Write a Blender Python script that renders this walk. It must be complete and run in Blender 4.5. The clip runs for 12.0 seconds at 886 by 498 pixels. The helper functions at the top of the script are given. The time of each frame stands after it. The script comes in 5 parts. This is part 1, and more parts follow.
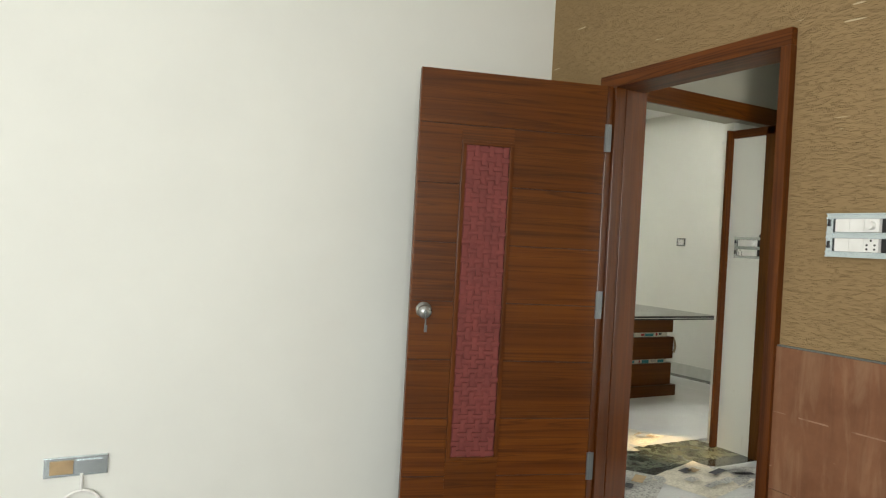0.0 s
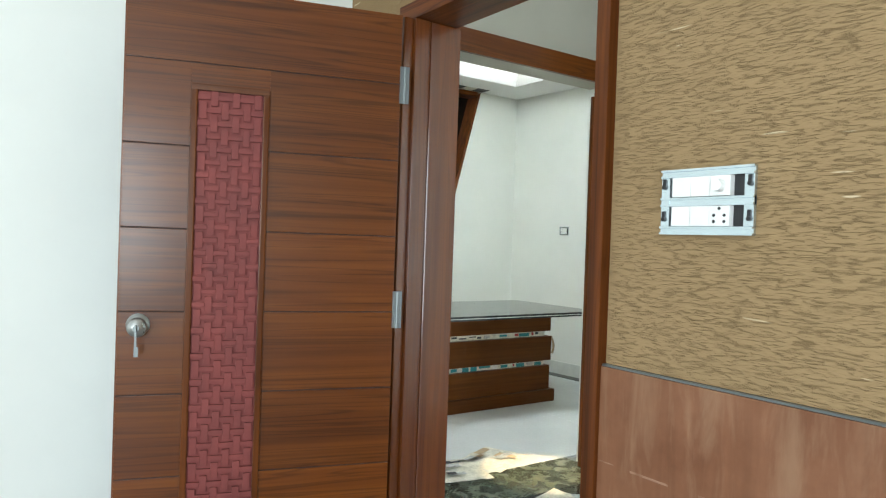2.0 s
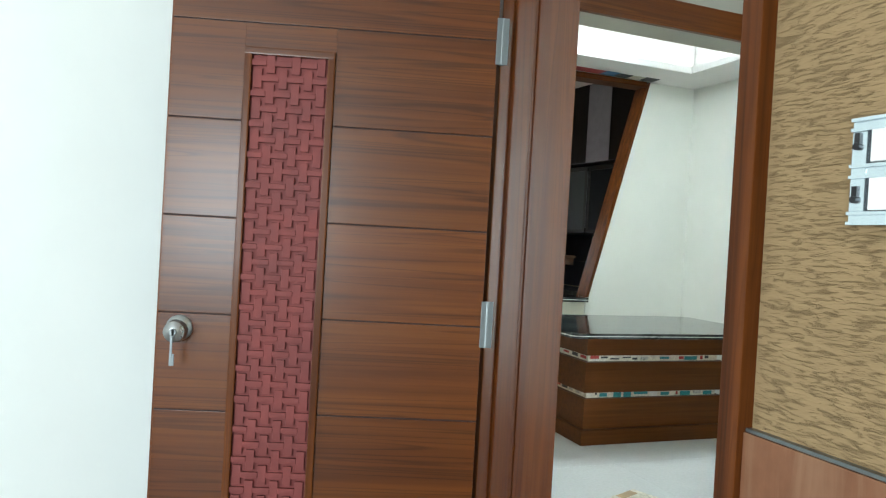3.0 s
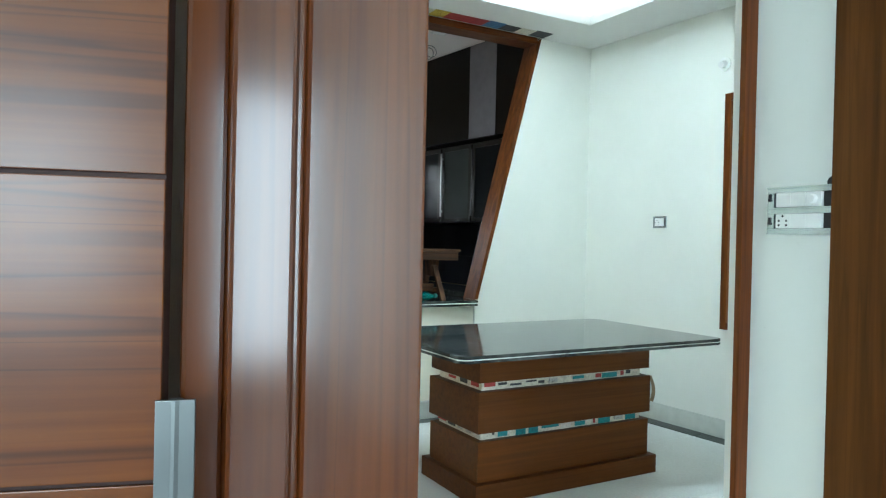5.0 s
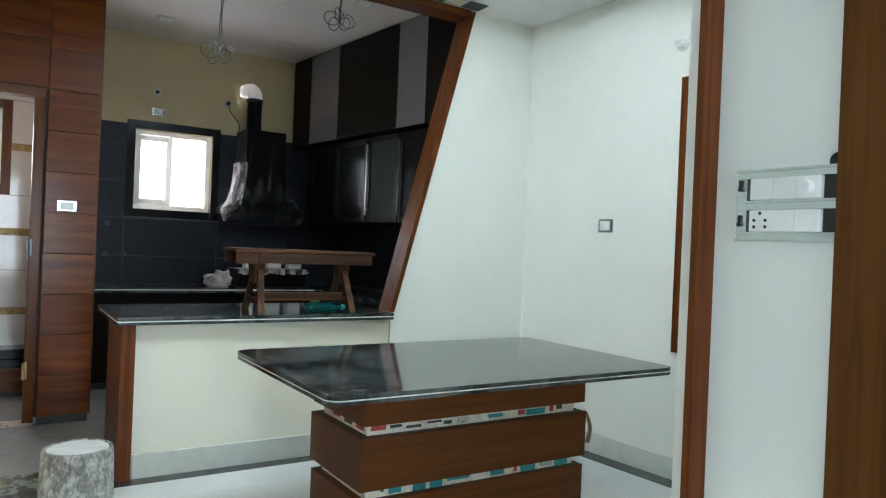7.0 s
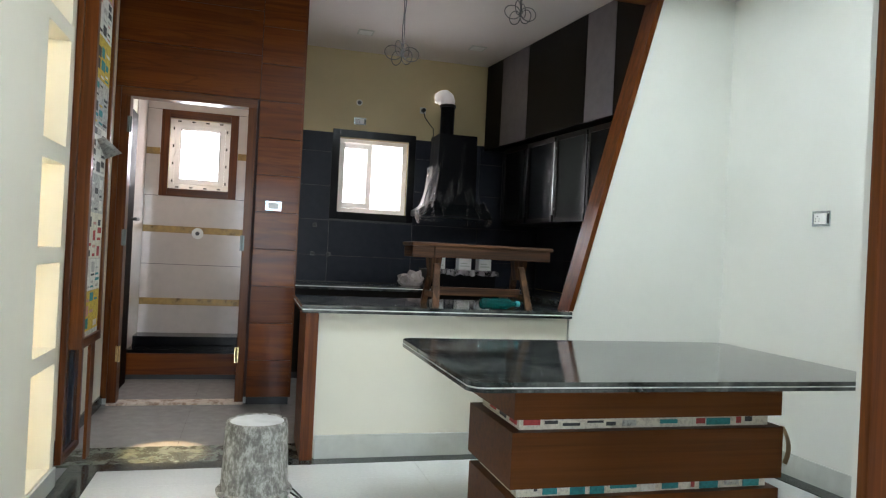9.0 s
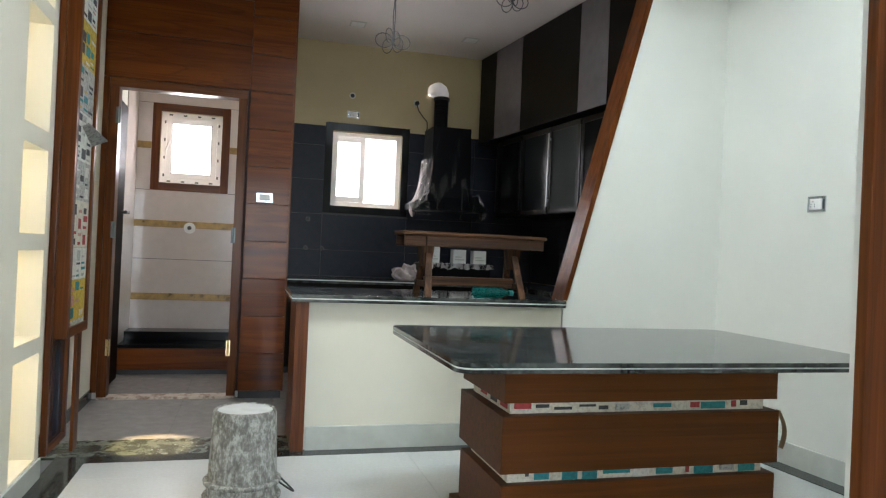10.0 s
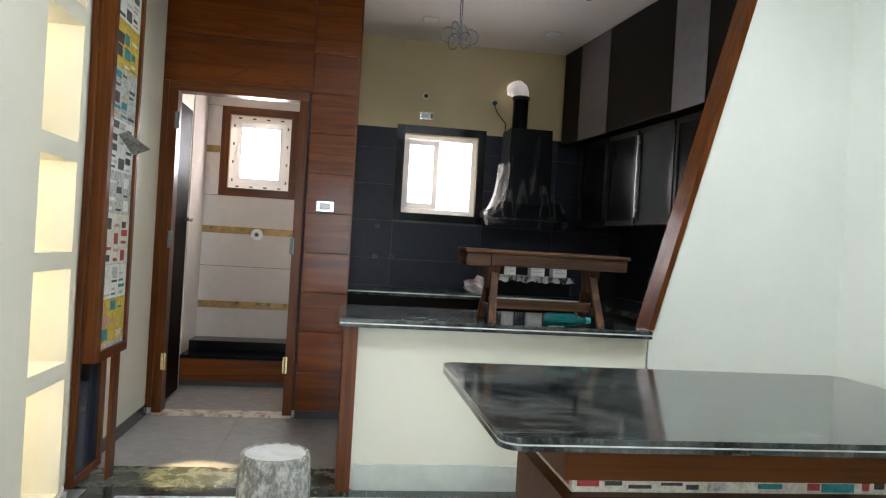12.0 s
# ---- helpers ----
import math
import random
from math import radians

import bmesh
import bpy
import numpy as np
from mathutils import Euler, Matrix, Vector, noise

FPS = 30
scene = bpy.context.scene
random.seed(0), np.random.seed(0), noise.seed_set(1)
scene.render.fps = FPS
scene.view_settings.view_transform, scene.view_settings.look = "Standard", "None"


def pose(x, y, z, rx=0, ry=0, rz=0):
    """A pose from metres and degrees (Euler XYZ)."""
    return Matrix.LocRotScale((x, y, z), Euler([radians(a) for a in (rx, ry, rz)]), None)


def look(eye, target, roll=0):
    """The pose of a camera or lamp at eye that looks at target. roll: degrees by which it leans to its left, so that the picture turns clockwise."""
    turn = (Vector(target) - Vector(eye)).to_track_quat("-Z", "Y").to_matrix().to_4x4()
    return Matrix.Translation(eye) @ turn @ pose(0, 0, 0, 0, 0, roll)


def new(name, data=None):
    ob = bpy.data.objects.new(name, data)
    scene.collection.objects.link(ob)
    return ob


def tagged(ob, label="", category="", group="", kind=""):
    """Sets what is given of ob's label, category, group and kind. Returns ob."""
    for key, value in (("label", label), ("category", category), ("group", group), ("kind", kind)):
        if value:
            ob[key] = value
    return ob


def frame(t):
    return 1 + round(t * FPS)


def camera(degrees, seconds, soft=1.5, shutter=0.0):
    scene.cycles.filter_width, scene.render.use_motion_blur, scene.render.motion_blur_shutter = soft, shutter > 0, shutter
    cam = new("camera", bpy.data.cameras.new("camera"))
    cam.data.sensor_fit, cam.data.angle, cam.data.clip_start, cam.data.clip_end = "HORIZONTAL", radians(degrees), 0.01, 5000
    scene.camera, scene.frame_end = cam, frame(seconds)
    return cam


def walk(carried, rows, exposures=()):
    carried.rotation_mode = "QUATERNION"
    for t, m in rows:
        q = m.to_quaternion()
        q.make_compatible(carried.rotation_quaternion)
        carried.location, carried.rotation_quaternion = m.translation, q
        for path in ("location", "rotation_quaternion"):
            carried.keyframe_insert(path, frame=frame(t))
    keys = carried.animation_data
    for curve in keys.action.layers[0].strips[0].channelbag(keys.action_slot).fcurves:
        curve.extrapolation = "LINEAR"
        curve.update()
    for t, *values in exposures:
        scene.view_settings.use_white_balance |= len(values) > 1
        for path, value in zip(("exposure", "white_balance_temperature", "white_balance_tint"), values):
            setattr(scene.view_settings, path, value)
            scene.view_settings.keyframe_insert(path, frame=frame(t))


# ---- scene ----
cam = camera(65.1, 12.0, soft=1.2)
PATH = [
    (0, (-1.876, -1.629, 1.301), (-0.919, 0.127, 1.282), 3.1),
    (0.5, (-1.64, -1.455, 1.294), (-0.567, 0.232, 1.277), 2.7),
    (1, (-1.416, -1.308, 1.291), (-0.314, 0.361, 1.272), 2.6),
    (1.5, (-1.246, -1.287, 1.281), (-0.062, 0.324, 1.256), 0.6),
    (2, (-0.958, -1.211, 1.288), (0.192, 0.425, 1.269), 2.0),
    (2.5, (-0.687, -1.077, 1.277), (0.194, 0.718, 1.252), 4.1),
    (2.7, (-0.611, -1.019, 1.274), (0.117, 0.844, 1.256), 4.2),
    (4.3, (-0.005, -0.121, 1.252), (0.695, 1.752, 1.227), 1.0),
    (4.5, (0.046, -0.006, 1.26), (0.838, 1.83, 1.229), 1.0),
    (5, (0.185, 0.198, 1.251), (1.175, 1.936, 1.236), 1.3),
    (5.5, (0.332, 0.389, 1.283), (1.466, 2.035, 1.267), 0.9),
    (6, (0.514, 0.506, 1.275), (1.721, 2.101, 1.258), 1.3),
    (6.5, (0.667, 0.589, 1.263), (1.853, 2.199, 1.256), 2.3),
    (7, (0.827, 0.686, 1.262), (1.911, 2.367, 1.259), 2.4),
    (7.5, (0.924, 0.705, 1.277), (1.913, 2.443, 1.28), 2.8),
    (7.7, (0.965, 0.705, 1.274), (1.883, 2.482, 1.275), 3.2),
    (9.3, (1.1, 0.716, 1.119), (1.61, 2.65, 1.13), 2.7),
    (9.5, (1.115, 0.718, 1.097), (1.63, 2.651, 1.108), 2.7),
    (10, (1.131, 0.75, 1.091), (1.666, 2.677, 1.104), 2.5),
    (10.5, (1.147, 0.79, 1.091), (1.684, 2.717, 1.096), 2.6),
    (11, (1.174, 0.873, 1.092), (1.722, 2.796, 1.098), 2.4),
    (11.5, (1.231, 0.978, 1.13), (1.738, 2.913, 1.131), 2.8),
    (12, (1.357, 1.144, 1.21), (1.639, 3.124, 1.204), 3.4),
]
EXPOSURES = [
    (0, -0.5, 7500, 12), (1.0, -0.5, 7100, 9), (1.5, -0.05, 6500, 7), (2.7, 0.05, 6300, 5), (4.5, 0.25, 5720, -1), (5.5, 0.2, 5650, -2),
    (7.0, -0.02, 5930, 6), (9.5, 0.0, 6280, 11), (11.0, 0.03, 6280, 11), (12.0, 0.15, 6350, 11),
]
walk(cam, [(t, look(eye, target, roll)) for t, eye, target, roll in PATH], EXPOSURES)


# ---- world and light ----
world = bpy.data.worlds.new("World")
scene.world = world
world.use_nodes = True
wn = world.node_tree.nodes
sky = wn.new("ShaderNodeTexSky")
sky.sky_type, sky.sun_disc, sky.sun_elevation, sky.sun_rotation = "NISHITA", False, radians(50), radians(160)
wn["Background"].inputs["Strength"].default_value = 0.12
world.node_tree.links.new(sky.outputs[0], wn["Background"].inputs["Color"])


def area(name, loc, target, w, h, power, color):
    d = bpy.data.lights.new(name, "AREA")
    d.shape, d.size, d.size_y, d.energy, d.color = "RECTANGLE", w, h, power, color
    ob = new(name, d)
    ob.matrix_world = look(loc, target)
    return ob


def spot(name, loc, power, color, radius=0.04, angle=110):
    d = bpy.data.lights.new(name, "SPOT")
    d.energy, d.color, d.shadow_soft_size, d.spot_size, d.spot_blend = power, color, radius, radians(angle), 0.6
    ob = new(name, d)
    ob.matrix_world = look(loc, (loc[0], loc[1] + 0.001, 0))
    return ob


DAY = (0.86, 0.94, 1.0)
WARM = (1.0, 0.72, 0.36)
# daylight through the windows of the room, the hall, the bath and the kitchen
area("room_window_light", (-3.0, -3.5, 1.5), (-3.0, 0, 1.3), 1.5, 1.4, 156, DAY)
area("room_side_window_light", (-4.1, -2.0, 1.55), (0, -2.0, 1.4), 1.9, 1.4, 106, DAY)
area("hall_window_light", (1.35, -3.8, 1.35), (1.35, 0, 1.3), 1.15, 2.0, 112, DAY)
area("kitchen_window_light", (2.17, 7.56, 1.86), (2.17, 5.0, 1.0), 0.6, 0.65, 14, (1.0, 0.95, 0.95))
area("bath_window_light", (0.555, 7.56, 1.94), (0.555, 5.0, 1.2), 0.36, 0.5, 22, (1.0, 0.95, 0.95))
# added lamp in the vent hole, makes the thin white elbow glow
area("elbow_fill_lamp", (2.808, 7.44, 2.684), (2.808, 5.0, 2.684), 0.08, 0.08, 0.3, (1.0, 0.96, 0.96))
# warm spots under the two lintels
spot("passage_spot_lamp", (0.68, 4.73, 2.84), 950, WARM, 0.02, 10.5)
spot("threshold_spot_lamp", (1.80, 1.66, 2.22), 380, WARM, 0.02, 20)


# ---- materials ----
def mat(name, rough=0.5, metal=0.0, coat=0.0, spec=0.5):
    m = bpy.data.materials.new(name)
    m.use_nodes = True
    b = m.node_tree.nodes["Principled BSDF"]
    b.inputs["Roughness"].default_value = rough
    b.inputs["Metallic"].default_value = metal
    b.inputs["Coat Weight"].default_value = coat
    b.inputs["Coat Roughness"].default_value = 0.12
    b.inputs["Specular IOR Level"].default_value = spec
    return m, m.node_tree.nodes, m.node_tree.links, b


def coords(n, l, scale=(1, 1, 1), rot=(0, 0, 0)):
    g = n.new("ShaderNodeNewGeometry")
    mp = n.new("ShaderNodeMapping")
    mp.inputs["Scale"].default_value = scale
    mp.inputs["Rotation"].default_value = [radians(a) for a in rot]
    l.new(g.outputs["Position"], mp.inputs["Vector"])
    return mp.outputs["Vector"]


def tex_noise(n, l, vec, scale, detail=4, rough=0.55, dist=0.0):
    t = n.new("ShaderNodeTexNoise")
    t.inputs["Scale"].default_value, t.inputs["Detail"].default_value = scale, detail
    t.inputs["Roughness"].default_value, t.inputs["Distortion"].default_value = rough, dist
    l.new(vec, t.inputs["Vector"])
    return t.outputs["Fac"]


def ramp(n, l, fac, stops):
    r = n.new("ShaderNodeValToRGB")
    el = r.color_ramp.elements
    while len(el) < len(stops):
        el.new(0.5)
    for e, (p, c) in zip(el, stops):
        e.position, e.color = p, (*c, 1)
    l.new(fac, r.inputs["Fac"])
    return r.outputs["Color"]


def mix(n, l, fac, a, b, mode="MIX"):
    m = n.new("ShaderNodeMix")
    m.data_type, m.blend_type = "RGBA", mode
    for sock, v in ((m.inputs[0], fac), (m.inputs[6], a), (m.inputs[7], b)):
        if isinstance(v, (int, float)):
            sock.default_value = v
        elif isinstance(v, tuple):
            sock.default_value = (*v, 1)
        else:
            l.new(v, sock)
    return m.outputs[2]


def bump(n, l, b, height, strength, distance=0.002):
    p = n.new("ShaderNodeBump")
    p.inputs["Strength"].default_value, p.inputs["Distance"].default_value = strength, distance
    l.new(height, p.inputs["Height"])
    l.new(p.outputs["Normal"], b.inputs["Normal"])


def rough_var(n, l, b, fac, lo, hi):
    m = n.new("ShaderNodeMapRange")
    m.inputs["To Min"].default_value, m.inputs["To Max"].default_value = lo, hi
    l.new(fac, m.inputs["Value"])
    l.new(m.outputs["Result"], b.inputs["Roughness"])


def plain(name, color, rough=0.5, metal=0.0, coat=0.0, vary=0.06, spec=0.5):
    m, n, l, b = mat(name, rough, metal, coat, spec)
    f = tex_noise(n, l, coords(n, l), 14, 5)
    dark = tuple(c * (1 - vary) for c in color)
    lite = tuple(min(1, c * (1 + vary)) for c in color)
    l.new(ramp(n, l, f, [(0.3, dark), (0.7, lite)]), b.inputs["Base Color"])
    rough_var(n, l, b, f, max(0.02, rough - vary * 0.8), min(1, rough + vary * 0.8))
    return m


def paint(name, color, stain=0.05, rough=0.6):
    m, n, l, b = mat(name, rough)
    v = coords(n, l)
    big = tex_noise(n, l, v, 1.3, 5, 0.6)
    small = tex_noise(n, l, v, 90, 3)
    dirty = tuple(c * (1 - stain * 2) for c in color)
    c1 = ramp(n, l, big, [(0.35, dirty), (0.65, color)])
    l.new(c1, b.inputs["Base Color"])
    bump(n, l, b, small, 0.12, 0.001)
    return m


def teak(name, dark, mid, lite, along, rough=0.32, coat=0.35, stretch=22.0, spec=0.3, lines=0.8, wave=0.9, coat_rough=0.12):
    """Veneer with grain running along one axis (0 x, 1 y, 2 z)."""
    m, n, l, b = mat(name, rough, 0, coat, spec)
    b.inputs["Coat Roughness"].default_value = coat_rough
    sc = [stretch] * 3
    sc[along] = wave
    g = n.new("ShaderNodeTexCoord")
    info = n.new("ShaderNodeObjectInfo")
    add = n.new("ShaderNodeVectorMath")
    mul = n.new("ShaderNodeVectorMath")
    mul.operation = "SCALE"
    mul.inputs[0].default_value = (7.3, 5.1, 9.7)
    l.new(info.outputs["Random"], mul.inputs["Scale"])
    l.new(g.outputs["Object"], add.inputs[0])
    l.new(mul.outputs[0], add.inputs[1])
    mp = n.new("ShaderNodeMapping")
    mp.inputs["Scale"].default_value = sc
    l.new(add.outputs[0], mp.inputs["Vector"])
    v = mp.outputs["Vector"]
    grain = tex_noise(n, l, v, 1.0, 5, 0.55, 0.5)
    fine = tex_noise(n, l, v, 7.0, 4, 0.7, 0.3)
    streak = tex_noise(n, l, v, 0.5, 3, 0.45, 0.8)
    c = ramp(n, l, grain, [(0.28, dark), (0.47, mid), (0.62, lite), (0.8, mid)])
    c = mix(n, l, 0.16, c, ramp(n, l, fine, [(0.3, dark), (0.65, lite)]))
    ink = (0.42, 0.36, 0.33)
    line = ramp(n, l, streak, [(0.0, (1, 1, 1)), (0.33, (1, 1, 1)), (0.345, ink), (0.375, (1, 1, 1)), (0.425, (1, 1, 1)), (0.44, ink), (0.47, (1, 1, 1)), (0.53, (1, 1, 1)), (0.545, ink), (0.57, (1, 1, 1))])
    c = mix(n, l, lines, c, line, "MULTIPLY")
    tone = n.new("ShaderNodeHueSaturation")
    vr = n.new("ShaderNodeMapRange")
    vr.inputs["To Min"].default_value, vr.inputs["To Max"].default_value = 0.86, 1.12
    l.new(info.outputs["Random"], vr.inputs["Value"])
    l.new(vr.outputs["Result"], tone.inputs["Value"])
    l.new(c, tone.inputs["Color"])
    l.new(tone.outputs["Color"], b.inputs["Base Color"])
    rough_var(n, l, b, fine, rough - 0.06, rough + 0.1)
    bump(n, l, b, fine, 0.1, 0.0006)
    return m


def granite(name, base, fleck, rough=0.08, amount=0.62, scale=120, dusty=0.042):
    m, n, l, b = mat(name, rough)
    v = coords(n, l)
    f = tex_noise(n, l, v, scale, 4, 0.7)
    big = tex_noise(n, l, v, 4, 7, 0.7, 0.6)
    smear = tex_noise(n, l, coords(n, l, (2.2, 5, 1)), 2.2, 6, 0.7, 1.4)
    c = ramp(n, l, f, [(amount - 0.06, base), (amount + 0.1, fleck)])
    d = ramp(n, l, big, [(0.42, (0, 0, 0)), (0.75, (dusty, dusty * 1.03, dusty * 0.98))])
    e = ramp(n, l, smear, [(0.52, (0, 0, 0)), (0.72, (dusty * 0.8, dusty * 0.84, dusty * 0.8))])
    c = mix(n, l, 1.0, c, d, "ADD")
    l.new(mix(n, l, 1.0, c, e, "ADD"), b.inputs["Base Color"])
    rough_var(n, l, b, smear, rough * 0.3, rough * 2.4)
    return m


M = {}
M["white"] = paint("white_paint", (0.78, 0.80, 0.76), 0.025)
def smudged(name, color):
    """Wall paint with a few grey smudges and scratches."""
    m, n, l, b = mat(name, 0.55)
    spot_f = tex_noise(n, l, coords(n, l, (1, 9, 5)), 1.7, 5, 0.6, 0.8)
    scratch = tex_noise(n, l, coords(n, l, (1, 26, 15), (30, 0, 0)), 1.6, 2, 0.4)
    c = mix(n, l, ramp(n, l, spot_f, [(0.68, (0, 0, 0)), (0.80, (0.3, 0.3, 0.3))]), color, (0.42, 0.40, 0.36))
    c = mix(n, l, ramp(n, l, scratch, [(0.80, (0, 0, 0)), (0.84, (0.5, 0.5, 0.5))]), c, (0.40, 0.37, 0.32))
    l.new(c, b.inputs["Base Color"])
    bump(n, l, b, tex_noise(n, l, coords(n, l), 90, 3), 0.12, 0.001)
    return m


M["pier"] = smudged("smudged_white_paint", (0.79, 0.81, 0.77))
M["niche"] = paint("niche_cream_paint", (0.80, 0.76, 0.64), 0.02)
M["cream"] = paint("cream_paint", (0.80, 0.77, 0.655), 0.03)
M["dining"] = paint("pale_green_white_paint", (0.785, 0.79, 0.735), 0.025)
M["ceiling"] = paint("ceiling_paint", (0.78, 0.77, 0.75), 0.02, 0.75)
M["kitchen_ceiling"] = paint("warm_ceiling_paint", (0.80, 0.745, 0.71), 0.02, 0.75)
M["kitchen_wall"] = paint("kitchen_cream_paint", (0.60, 0.49, 0.285), 0.05)
M["teak_x"] = teak("teak_veneer_x", (0.074, 0.0166, 0.0014), (0.108, 0.0278, 0.0024), (0.140, 0.0396, 0.0038), 0, 0.35, 0.36, 34.0, 0.2, 0.66, 0.8, 0.22)
M["teak_z"] = teak("teak_veneer_z", (0.050, 0.0125, 0.0025), (0.10, 0.027, 0.0050), (0.145, 0.042, 0.008), 2, 0.3, 0.06, 30.0, 0.15, 0.35)
M["jamb"] = teak("varnished_teak", (0.050, 0.0105, 0.0013), (0.080, 0.0192, 0.0022), (0.104, 0.0272, 0.0035), 2, 0.30, 1.0, 22.0, 0.08, 0.36, 0.9, 0.15)
M["jamb"].node_tree.nodes["Principled BSDF"].inputs["Coat IOR"].default_value = 1.49
M["teak_y"] = teak("teak_veneer_y", (0.050, 0.0125, 0.0025), (0.10, 0.027, 0.0050), (0.145, 0.042, 0.008), 1, 0.34, 0.03, 30.0, 0.15)
M["clad_x"] = teak("dark_teak_cladding", (0.072, 0.0135, 0.0012), (0.136, 0.0310, 0.0030), (0.188, 0.048, 0.0052), 0, 0.32, 0.12, 16.0, 0.15, 0.45)
M["laminate"] = teak("table_laminate", (0.063, 0.0172, 0.0024), (0.090, 0.0262, 0.0037), (0.110, 0.0340, 0.0054), 0, 0.45, 0.0, 40.0, 0.15, 0.12)
M["granite"] = granite("black_granite", (0.010, 0.012, 0.012), (0.07, 0.08, 0.08), 0.07, dusty=0.13)
M["border"] = granite("dark_green_granite", (0.016, 0.022, 0.022), (0.11, 0.12, 0.11), 0.1, 0.55, 60)
M["groove"] = plain("groove_dark", (0.03, 0.008, 0.004), 0.7)
M["steel"] = plain("brushed_steel", (0.17, 0.185, 0.185), 0.36, 0.75)
M["knob_steel"] = plain("polished_knob_steel", (0.46, 0.47, 0.46), 0.28, 0.85)
M["zinc"] = plain("zinc_box", (0.60, 0.68, 0.72), 0.24, 0.85, vary=0.03)
M["plastic"] = plain("white_plastic", (0.80, 0.80, 0.78), 0.35)
M["black"] = plain("black_plastic", (0.012, 0.012, 0.013), 0.4)
M["skirt"] = plain("grey_skirting_tile", (0.56, 0.575, 0.53), 0.3)
M["floor"] = plain("floor_base", (0.35, 0.35, 0.34), 0.6)


def floor_tile():
    m, n, l, b = mat("polished_floor_tile", 0.08)
    v = coords(n, l)
    big = tex_noise(n, l, v, 2.2, 6, 0.6, 0.6)
    fine = tex_noise(n, l, v, 60, 3)
    c = ramp(n, l, big, [(0.3, (0.68, 0.70, 0.70)), (0.7, (0.74, 0.76, 0.75))])
    c = mix(n, l, 0.12, c, ramp(n, l, fine, [(0.35, (0.4, 0.4, 0.38)), (0.6, (0.75, 0.75, 0.74))]))
    l.new(c, b.inputs["Base Color"])
    rough_var(n, l, b, big, 0.1, 0.26)
    return m


M["tile"] = floor_tile()


def stucco():
    m, n, l, b = mat("tan_textured_stucco", 0.8, spec=0.25)
    v = coords(n, l, (1, 17, 135), (4, 0, 0))
    w = tex_noise(n, l, v, 1.9, 8, 0.72, 0.6)
    fine = tex_noise(n, l, coords(n, l, (30, 30, 75)), 3.0, 4)
    big = tex_noise(n, l, coords(n, l), 1.1, 4)
    nick = tex_noise(n, l, coords(n, l, (1, 5, 60)), 1.2, 2, 0.4, 0.3)
    # low parts of the relief are also darkened in colour, as shade lines
    c = ramp(n, l, w, [(0.30, (0.235, 0.154, 0.072)), (0.41, (0.285, 0.190, 0.092)), (0.7, (0.310, 0.210, 0.106))])
    c = mix(n, l, 0.25, c, ramp(n, l, big, [(0.3, (0.24, 0.155, 0.074)), (0.7, (0.33, 0.222, 0.118))]))
    c = mix(n, l, ramp(n, l, nick, [(0.73, (0, 0, 0)), (0.76, (1, 1, 1))]), c, (0.58, 0.47, 0.31))
    l.new(c, b.inputs["Base Color"])
    h = n.new("ShaderNodeMath")
    h.operation = "MULTIPLY_ADD"
    h.inputs[1].default_value = 0.4
    l.new(fine, h.inputs[0])
    l.new(ramp(n, l, w, [(0.29, (0, 0, 0)), (0.48, (1, 1, 1))]), h.inputs[2])
    bump(n, l, b, h.outputs[0], 0.8, 0.0036)
    return m


def rosewall():
    m, n, l, b = mat("rose_brown_laminate", 0.5, spec=0.35)
    v = coords(n, l, (1, 12, 1.2))
    f = tex_noise(n, l, v, 2.0, 6, 0.65, 0.7)
    big = tex_noise(n, l, coords(n, l), 3.4, 6, 0.65)
    scuff = tex_noise(n, l, coords(n, l, (1, 6, 22)), 2.0, 3, 0.5, 0.6)
    rub = tex_noise(n, l, coords(n, l, (1, 14, 2.5)), 1.3, 5, 0.6, 0.5)
    c = ramp(n, l, f, [(0.3, (0.145, 0.056, 0.025)), (0.7, (0.215, 0.090, 0.044))])
    c = mix(n, l, 0.45, c, ramp(n, l, big, [(0.35, (0.125, 0.045, 0.019)), (0.7, (0.30, 0.142, 0.076))]))
    c = mix(n, l, ramp(n, l, rub, [(0.5, (0, 0, 0)), (0.72, (0.5, 0.5, 0.5))]), c, (0.31, 0.185, 0.11))
    c = mix(n, l, ramp(n, l, scuff, [(0.74, (0, 0, 0)), (0.78, (0.7, 0.7, 0.7))]), c, (0.52, 0.36, 0.25))
    l.new(c, b.inputs["Base Color"])
    rough_var(n, l, b, big, 0.38, 0.62)
    bump(n, l, b, f, 0.2, 0.001)
    return m


M["stucco"], M["rose"] = stucco(), rosewall()
M["weave"] = plain("rose_woven_panel", (0.185, 0.044, 0.039), 0.6, vary=0.16, spec=0.25)
M["dark_tile"] = plain("slate_dado_tile", (0.022, 0.024, 0.033), 0.32, vary=0.12, spec=0.1)
M["cab_dark"] = plain("dark_brown_laminate", (0.007, 0.005, 0.0035), 0.3, spec=0.09, vary=0.02)
M["cab_white"] = plain("pale_grey_gloss_laminate", (0.17, 0.155, 0.165), 0.12, spec=0.4)
M["bath_tile"] = plain("cream_wall_tile", (0.60, 0.53, 0.49), 0.1, vary=0.04)
M["gold"] = plain("gold_border_tile", (0.26, 0.155, 0.04), 0.3, 0.3, vary=0.5)


